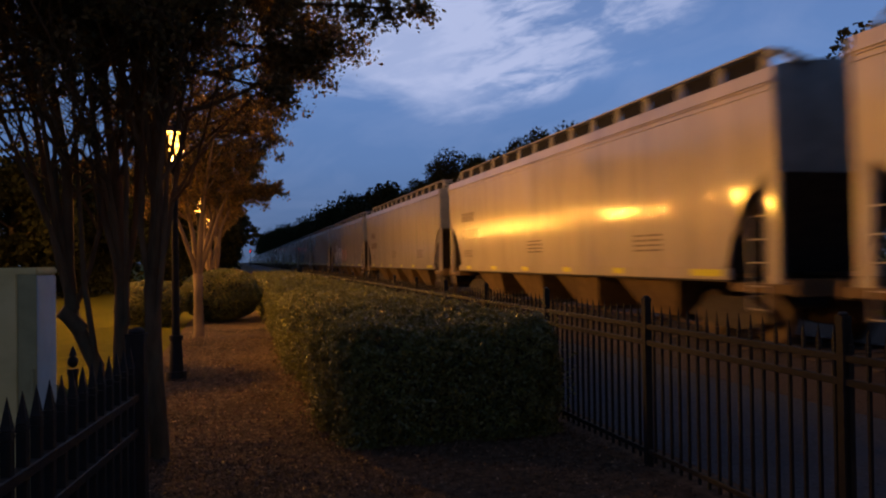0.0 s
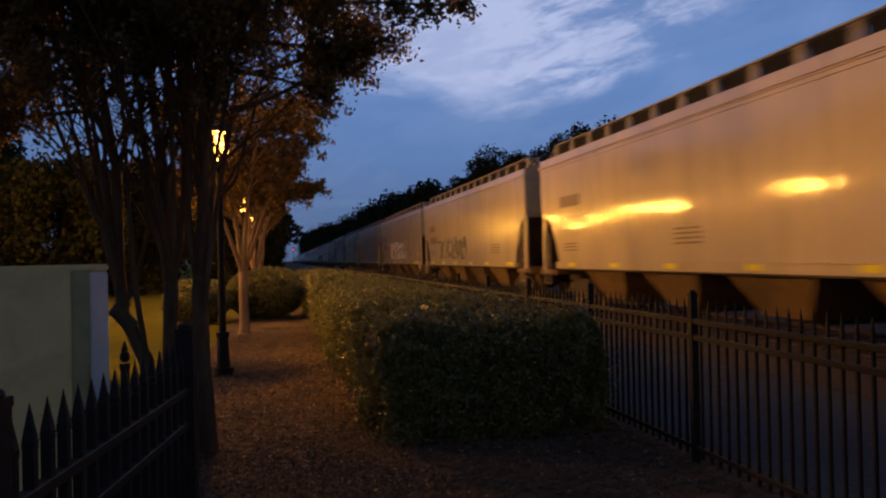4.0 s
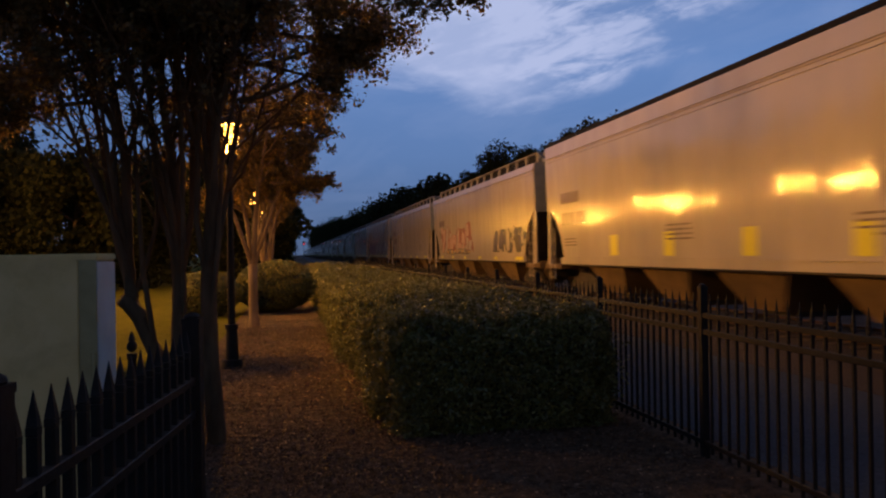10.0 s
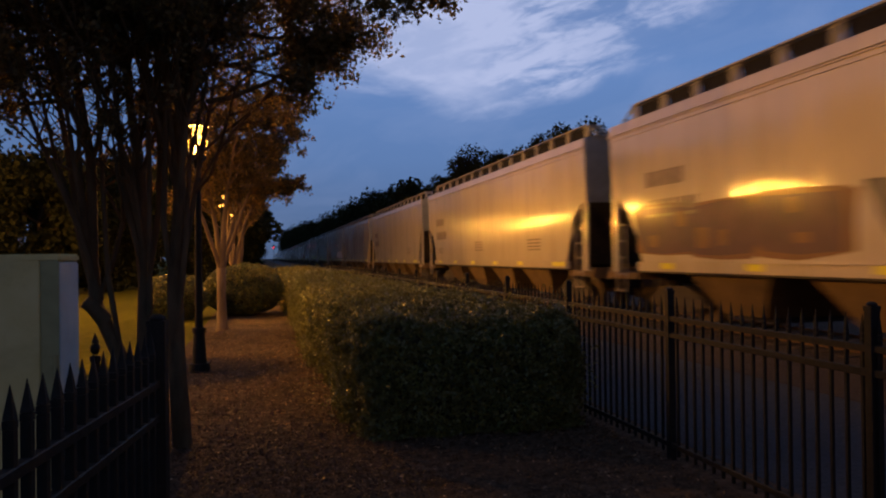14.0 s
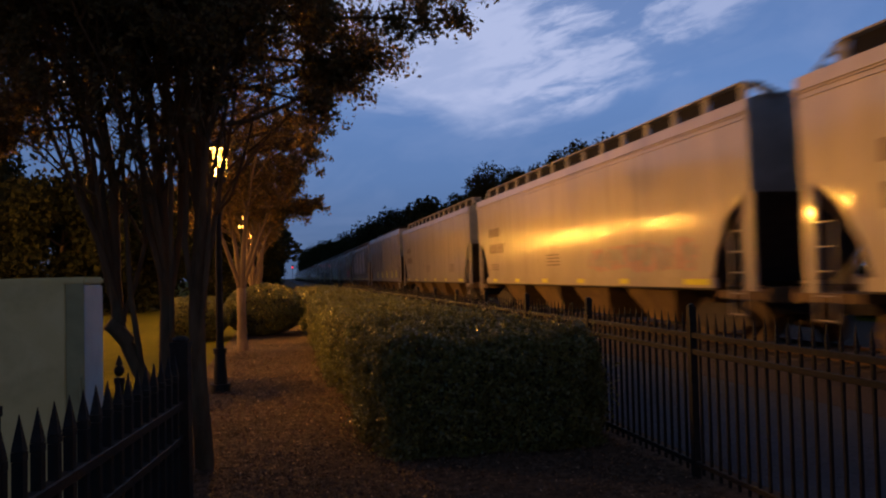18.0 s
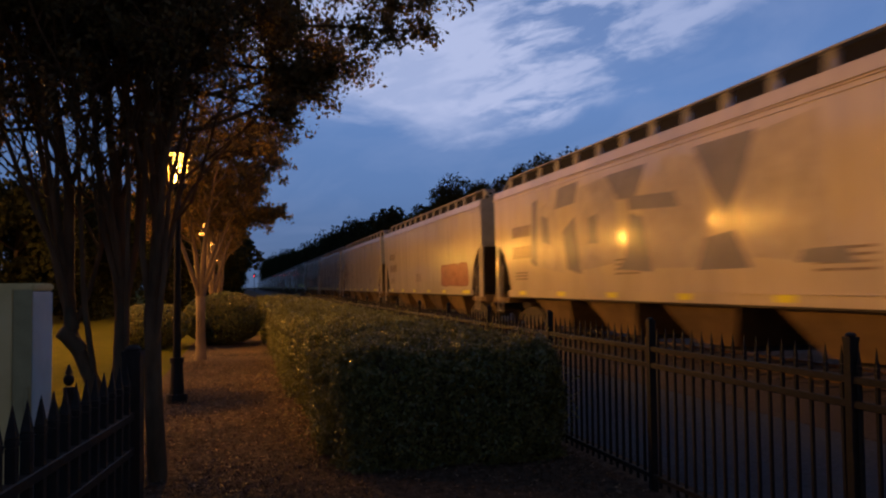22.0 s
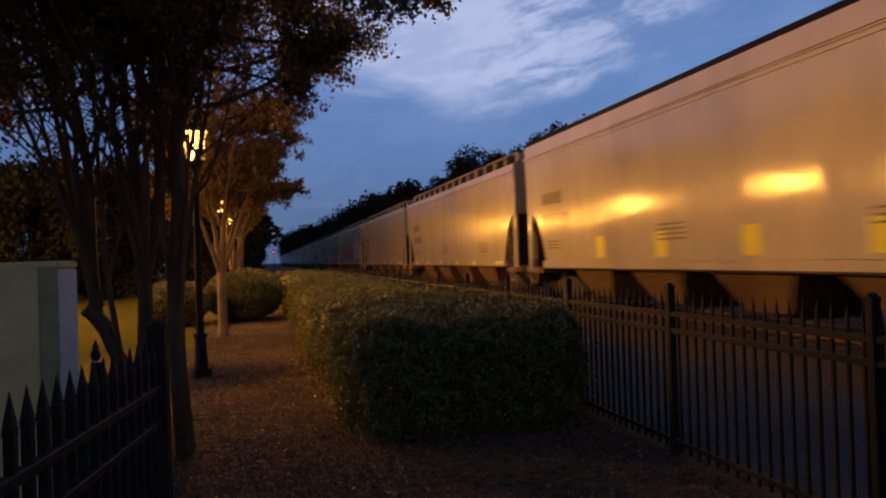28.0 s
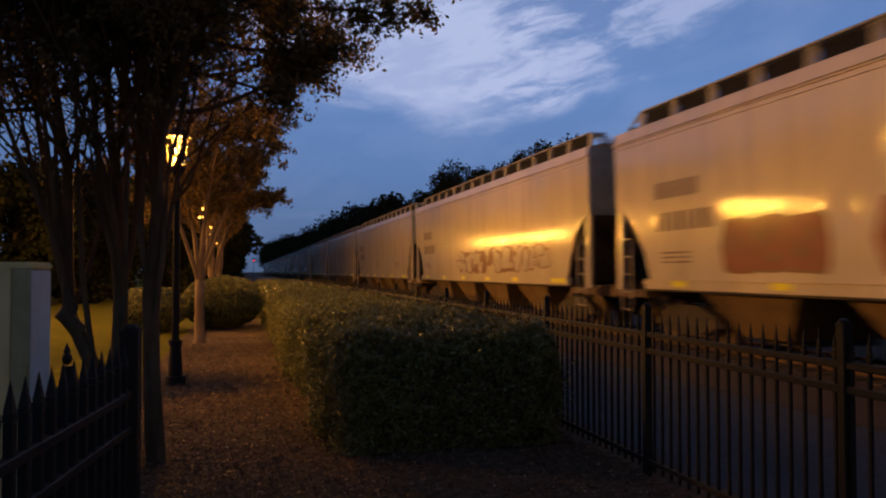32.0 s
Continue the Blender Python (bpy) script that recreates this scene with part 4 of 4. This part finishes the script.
                if k < count:
                    piece("roof_panel", net_me, car, (s * 1.2, yy + 0.65, eave + 0.265))
    # ends: upright sheet above, slope sheet below, platform, posts and ladder
    for e in (-1, 1):
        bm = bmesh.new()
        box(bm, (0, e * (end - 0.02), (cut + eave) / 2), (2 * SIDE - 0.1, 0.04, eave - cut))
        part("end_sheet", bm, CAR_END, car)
        # the slope sheet's shade is painted, near-black in place of the car's grey
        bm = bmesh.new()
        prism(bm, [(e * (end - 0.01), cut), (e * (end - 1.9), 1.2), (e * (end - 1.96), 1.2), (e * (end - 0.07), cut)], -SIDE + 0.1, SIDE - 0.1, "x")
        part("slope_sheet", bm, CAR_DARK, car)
        bm = bmesh.new()
        box(bm, (0, e * (end - 0.45), 1.0), (2 * SIDE - 0.12, 1.55, 0.14))
        box(bm, (0, e * (end + 0.30), 1.02), (2 * SIDE - 0.2, 0.10, 0.26))
        part("end_platform", bm, CAR_BAY, car)
        for s in (-1, 1):
            bm = bmesh.new()
            box(bm, (s * (SIDE - 0.08), e * (end - 0.13), 1.95), (0.06, 0.26, 1.75))
            part("corner_post", bm, paint, car)
            bm = bmesh.new()
            for u in (0.0, 0.42):
                tube(bm, (s * (SIDE - 0.03), e * (end - 0.28 - u), 0.62), (s * (SIDE - 0.03), e * (end - 0.28 - u), 2.62 - u * 1.2), 0.016, 0.016, 6)
            for z in (0.66, 1.03, 1.40, 1.77, 2.14):
                tube(bm, (s * (SIDE - 0.03), e * (end - 0.28), z), (s * (SIDE - 0.03), e * (end - 0.70), z), 0.012, 0.012, 6)
            part("ladder", bm, paint, car)
        bm = bmesh.new()
        box(bm, (0, e * (half - 0.28), 0.78), (0.26, 0.62, 0.24))
        box(bm, (0, e * (half - 0.02), 0.80), (0.34, 0.16, 0.32))
        part("coupler", bm, CAR_DARK, car)
        # bogie
        bogie = empty("bogie", (0, e * (half - 2.75), 0))
        bogie.parent = car
        for s in (-1, 1):
            bm = bmesh.new()
            prism(bm, [(-1.2, 0.42), (-0.95, 0.62), (-0.45, 0.80), (0.45, 0.80), (0.95, 0.62), (1.2, 0.42), (0.95, 0.38), (0.4, 0.24), (-0.4, 0.24), (-0.95, 0.38)],
                  s * 0.93, s * 1.07, "x")
            part("side_frame", bm, CAR_DARK, bogie)
            for a in (-0.88, 0.88):
                bm = bmesh.new()
                tube(bm, (s * 0.70, a, 0.46), (s * 0.83, a, 0.46), 0.46, 0.44, 20)
                tube(bm, (s * 0.83, a, 0.46), (s * 1.10, a, 0.46), 0.10, 0.10, 10)
                part("wheel", bm, STEEL, bogie)
        bm = bmesh.new()
        box(bm, (0, 0, 0.66), (1.9, 0.4, 0.24))
        part("bolster", bm, CAR_DARK, bogie)
    # bays
    bays = 4
    pitch = (2 * end - 5.2) / bays
    for k in range(bays):
        c = (k - (bays - 1) / 2) * pitch
        bm = bmesh.new()
        rings = []
        for z, hx, hy in ((0.34, 1.05, pitch * 0.17), (1.22, 1.47, pitch * 0.39)):
            rings.append([bm.verts.new((x * hx, c + y * hy, z)) for x, y in ((-1, -1), (1, -1), (1, 1), (-1, 1))])
        bm.faces.new(rings[0][::-1])
        bm.faces.new(rings[-1])
        for a, b in zip(rings, rings[1:]):
            for i in range(4):
                bm.faces.new((a[i], a[(i + 1) % 4], b[(i + 1) % 4], b[i]))
        bay = part("hopper_bay", bm, CAR_BAY, car)
        bm = bmesh.new()
        box(bm, (0, c, 0.30), (1.5, 1.0, 0.14))
        part("discharge_gate", bm, CAR_DARK, bay)
    bm = bmesh.new()
    box(bm, (0, 0, 0.95), (0.5, 2 * end - 1.0, 0.3))
    part("centre_sill", bm, CAR_DARK, car)
    # reflectors on the near side
    if smooth_type:
        bm = bmesh.new()
        box(bm, (0, 0, 0), (0.008, 0.46, 0.52))
        me = mesh_of("reflector", bm, YELLOW)
        for y in (-7.1, -4.9, -2.0, 1.1, 4.1):
            piece("reflector", me, car, (-side_x(1.6) - 0.004, y, 1.60))
    else:
        for w, places in ((0.95, (-7.85,)), (0.46, (-4.5, -1.7, 1.3, 4.2, 7.1))):
            bm = bmesh.new()
            box(bm, (0, 0, 0), (0.008, w, 0.13))
            me = mesh_of("reflector", bm, YELLOW)
            for y in places:
                piece("reflector", me, car, (-side_x(1.25) - 0.075, y, 1.235))
    # data panels: bars in place of the small writing
    def bars(y0, z0, w, rows, h, step, seed):
        rng = random.Random(seed)
        bm = bmesh.new()
        for r in range(rows):
            u = 0.0
            while u < w:
                k = rng.uniform(0.12, 0.3) if h > 0.1 else rng.uniform(0.3, w)
                k = min(k, w - u)
                z = z0 - r * step
                box(bm, (-side_x(z) - 0.003, y0 - u - k / 2, z), (0.006, k, h))
                u += k + 0.07
        tagged(part("lettering", bm, INK, car, "rows of faded dark bars of lettering"), kind="stuff")
    bars(8.0, 3.03, 1.5, 1, 0.32, 0.4, 5)
    bars(8.0, 2.42, 2.0, 1, 0.36, 0.4, 9)
    bars(7.8, 1.82, 1.0, 3, 0.04, 0.09, 6)
    bars(1.2, 2.0, 1.1, 4, 0.04, 0.10, 7)
    bars(-end + 4.6, 1.95, 1.1, 4, 0.04, 0.10, 8)
    return car


def blob_bar(bm, y, z, w, h, slant, x, rng):
    """One fat rounded stroke of paint, a few millimetres thick."""
    n = 12
    ring = []
    for k in range(n):
        a = 2 * math.pi * k / n
        cu, cv = math.cos(a), math.sin(a)
        u = (abs(cu) ** 0.42) * math.copysign(w / 2, cu) * rng.uniform(0.85, 1.1)
        v = (abs(cv) ** 0.42) * math.copysign(h / 2, cv) * rng.uniform(0.9, 1.05)
        ring.append((y + u + slant * v, z + v))
    front = [bm.verts.new((-side_x(q[1]) - x, q[0], q[1])) for q in ring]
    bm.faces.new(front[::-1])
    rear = [bm.verts.new((-side_x(q[1]) + 0.002, q[0], q[1])) for q in ring]
    for k in range(n):
        bm.faces.new((front[k], front[(k + 1) % n], rear[(k + 1) % n], rear[k]))


def graffiti(car, y0, y1, z0, z1, fill, edge, seed, letters=5, solid=False):
    """Sprayed shapes on the near side: fat strokes with an outline, no words."""
    rng = random.Random(seed)
    step = (y1 - y0) / letters

    def stroke(y, z, w, h, slant, deep, mat):
        bm = bmesh.new()
        blob_bar(bm, y, z, w, h, slant, deep, rng)
        part("graffiti_stroke", bm, mat, car)

    for k in range(letters):
        c = y0 + step * (k + 0.5)
        h = (z1 - z0) * rng.uniform(0.85, 1.0)
        zc = (z0 + z1) / 2 + rng.uniform(-0.04, 0.04)
        s = rng.uniform(-0.25, 0.25)
        if solid:
            stroke(c, zc, step * 1.3, h, 0.1 * s, 0.004 + 0.0004 * k, SPRAY[edge])
            stroke(c, zc, step * 1.12, h * 0.86, 0.1 * s, 0.008 + 0.0004 * k, SPRAY[fill])
            for _ in range(2):
                stroke(c + rng.uniform(-0.4, 0.4) * step, zc + rng.uniform(-0.3, 0.3) * h, step * rng.uniform(0.1, 0.3), h * rng.uniform(0.1, 0.4), s, 0.011 + 0.0004 * k, SPRAY[edge])
            continue
        for m in range(8):
            y = c + rng.uniform(-0.55, 0.55) * step
            hh = h * rng.uniform(0.3, 0.95)
            z = z0 + 0.06 + hh / 2 + rng.uniform(0, 1) * (h - hh) * 0.9
            w = step * rng.uniform(0.18, 0.5)
            sl = rng.uniform(-0.7, 0.7)
            if m == 3:
                w, hh, sl = step * rng.uniform(0.4, 0.7), h * rng.uniform(0.18, 0.3), rng.uniform(-1.2, 1.2)
            deep = 0.0009 * (8 * (k % 3) + m)
            stroke(y, z, w + 0.07, hh + 0.07, sl, 0.004 + deep, SPRAY[edge])
            stroke(y, z, w, hh, sl, 0.0045 + deep, SPRAY[edge if m in (1, 4) else "faint" if m in (2, 6) else fill])


def motions():
    """The whole train rolls past at one steady speed."""
    for car, y in TRAIN:
        a, b = pose(TRACK_X, y, RAIL_Z), pose(TRACK_X, y - SPEED * 32.0, RAIL_Z)
        walk(car, [(0.0, a), (32.0, b)])


# what sets single cars apart: index of the gap at their near end, then distance from that gap, heights above the rails
SMOOTH = (10, 19, 25)
PAINTED = {
    4: [(12.6, 17.2, 1.36, 2.8, "white", "grey", 4, False), (9.6, 12.4, 1.36, 2.5, "pink", "brown", 3, False)],
    6: [(10.0, 16.0, 1.36, 2.5, "grey", "black", 5, False)],
    7: [(6.5, 14.0, 1.36, 2.7, "brown", "white", 6, False)],
    11: [(10.4, 17.5, 1.36, 2.9, "pink", "red", 5, False), (11.0, 16.6, 1.34, 1.60, "gold", "black", 7, False), (1.6, 6.1, 1.36, 2.4, "navy", "black", 4, False)],
    13: [(12.6, 18.8, 1.34, 2.55, "maroon", "brown", 3, True), (3.0, 11.6, 1.4, 2.6, "grey", "black", 5, False)],
    17: [(2.8, 8.2, 1.4, 2.1, "faint", "pink", 5, False)],
    21: [(2.7, 6.6, 1.34, 2.4, "red", "rust", 3, True)],
    23: [(8.0, 16.5, 1.36, 2.3, "grey", "black", 6, False)],
    24: [(3.4, 9.3, 1.36, 2.6, "brown", "black", 6, False), (9.0, 12.0, 1.36, 2.5, "rust", "brown", 3, False), (11.5, 15.6, 1.36, 2.4, "faint", "black", 6, False)],
    28: [(8.0, 12.6, 1.34, 2.55, "rust", "red", 4, True), (13.7, 16.1, 1.34, 2.45, "rust", "brown", 3, True), (2.1, 6.7, 1.36, 3.2, "green", "pink", 4, False)],
    29: [(3.6, 12.3, 1.36, 2.3, "faint", "brown", 6, False)],
}
TALL = 20  # the car with tall pale letters


def patch(bm, corners, x):
    """A flat patch of paint with straight edges, a few millimetres thick."""
    front = [bm.verts.new((-side_x(v) - x, u, v)) for u, v in corners]
    rear = [bm.verts.new((-side_x(v) + 0.002, u, v)) for u, v in corners]
    bm.faces.new(front)
    for k in range(len(corners)):
        m = (k + 1) % len(corners)
        bm.faces.new((front[k], rear[k], rear[m], front[m]))
    bmesh.ops.recalc_face_normals(bm, faces=bm.faces)


def tall_strokes(car, y0, y1, z0, z1):
    """Tall pale shapes edged by wedges, hooks and feet of slate paint, no words."""
    rng = random.Random(77)
    w, h = (y1 - y0) / 12.4, z1 - z0

    def at(u, v):
        return y0 + u * w, z0 + v * h

    pale = [[(0.3, 0.0), (2.3, 0.05), (2.7, 0.95), (0.6, 1.0)], [(3.5, 0.0), (5.6, 0.0), (5.9, 0.55), (4.9, 1.0), (3.7, 0.9)], [(6.9, 0.1), (9.3, 0.0), (9.0, 0.95), (7.2, 1.0)],
            [(10.1, 0.0), (12.1, 0.1), (11.9, 0.8), (10.4, 0.9)]]
    dark = [[(2.0, 0.98), (3.9, 1.0), (3.4, 0.62), (2.9, 0.42), (2.5, 0.6)], [(2.3, 0.0), (3.8, 0.0), (3.5, 0.22), (2.7, 0.26)], [(0.0, 0.0), (1.2, 0.0), (1.0, 0.1), (0.1, 0.12)],
            [(5.5, 0.0), (7.0, 0.0), (6.7, 0.12), (6.3, 0.55), (5.9, 0.5)], [(4.4, 0.55), (6.4, 0.6), (6.4, 0.7), (4.5, 0.66)], [(6.1, 0.7), (6.9, 0.7), (7.4, 1.0), (5.7, 1.0)],
            [(8.9, 0.0), (9.8, 0.05), (10.0, 0.5), (9.3, 0.62)], [(9.3, 0.8), (10.6, 0.75), (10.3, 1.0), (9.0, 1.0)], [(7.9, 0.30), (8.5, 0.32), (8.4, 0.6), (8.0, 0.62)],
            [(10.9, 0.35), (11.5, 0.4), (11.6, 0.75), (11.1, 0.7)], [(11.9, 0.1), (12.4, 0.15), (12.2, 0.9), (11.8, 0.95)]]
    for k, corners in enumerate(pale + dark):
        bm = bmesh.new()
        patch(bm, [at(u + rng.uniform(-0.08, 0.08), v + rng.uniform(-0.02, 0.02)) for u, v in corners], 0.004 + 0.0004 * k)
        part("graffiti_patch", bm, SPRAY["faint" if k < len(pale) else "slate"], car)


LABEL = "pale grey four-bay covered hopper car rolling on the railway track"
master = hopper_car(20.95)
tagged(master, LABEL, "railway car", "cars of the freight train")
master_smooth = hopper_car(20.2, True)
tagged(master_smooth, "smooth-sided covered hopper car with upright yellow reflector panels", "railway car", "cars of the freight train")
TRAIN = []
used = set()
for k in range(len(GAPS) - 1):
    y = (GAPS[k] + GAPS[k + 1]) / 2
    kind = master_smooth if k in SMOOTH else master
    if kind in used:
        car = copy_thing(kind, pose(TRACK_X, y, RAIL_Z))
    else:
        car = kind
        used.add(kind)
        car.matrix_basis = pose(TRACK_X, y, RAIL_Z)
    TRAIN.append((car, y))
for k, tags in PAINTED.items():
    car, y = TRAIN[k]
    tagged(car, "pale grey covered hopper car with sprayed graffiti on its side")
    for j, (a, b, z0, z1, fill, edge, count, solid) in enumerate(tags):
        graffiti(car, GAPS[k] + a - y, GAPS[k] + b - y, z0, z1, fill, edge, 10 * k + j, count, solid)
car, y = TRAIN[TALL]
tagged(car, "pale grey covered hopper car with tall slate-blue graffiti letters")
tall_strokes(car, GAPS[TALL] + 4.6 - y, GAPS[TALL] + 17.0 - y, 1.75, 3.95)


# ---- fallen leaves ----
def litter():
    rng = np.random.default_rng(31)
    n = 3600
    p = np.stack([rng.uniform(-1.2, 1.0, n), rng.uniform(4.2, 20, n), np.full(n, 0.022)], 1)
    m = 1500
    p = np.concatenate([p, np.stack([rng.uniform(-0.5, 3.0, m), rng.uniform(3.0, 7.2, m), np.full(m, 0.022)], 1)])
    lean = np.tile((0.0, 0.0, 2.2), (len(p), 1))
    ob = new("fallen_leaves", leaf_mesh("fallen_leaves", p, 0.019, LITTER, rng, lean=lean))
    tagged(ob, "dry fallen leaves scattered on the mulch path", "leaves", kind="stuff")


LITTER = material("dry_leaves", (0.045, 0.025, 0.014), (0.30, 0.19, 0.10), 5, 0.6, islands=0.9)
litter()


def bark_chips():
    rng = np.random.default_rng(32)
    n = 30000
    far = rng.uniform(0, 1, n) ** 1.6
    p = np.stack([rng.uniform(-1.35, 1.1, n), 3.6 + far * 14, np.full(n, 0.02)], 1)
    m = 16000
    p = np.concatenate([p, np.stack([rng.uniform(-0.6, 3.0, m), rng.uniform(2.6, 7.4, m), np.full(m, 0.02)], 1)])
    p[:, 2] += rng.uniform(0, 0.014, len(p))
    lean = np.tile((0.0, 0.0, 1.3), (len(p), 1))
    ob = new("bark_chips", leaf_mesh("bark_chips", p, 0.012, CHIPS, rng, lean=lean, long=2.6))
    tagged(ob, "shredded brown bark chips covering the path", "mulch", kind="stuff")


CHIPS = material("shredded_bark", (0.058, 0.042, 0.030), (0.150, 0.105, 0.074), 6, 0.95, islands=0.7, spec=0.1)
bark_chips()

motions()
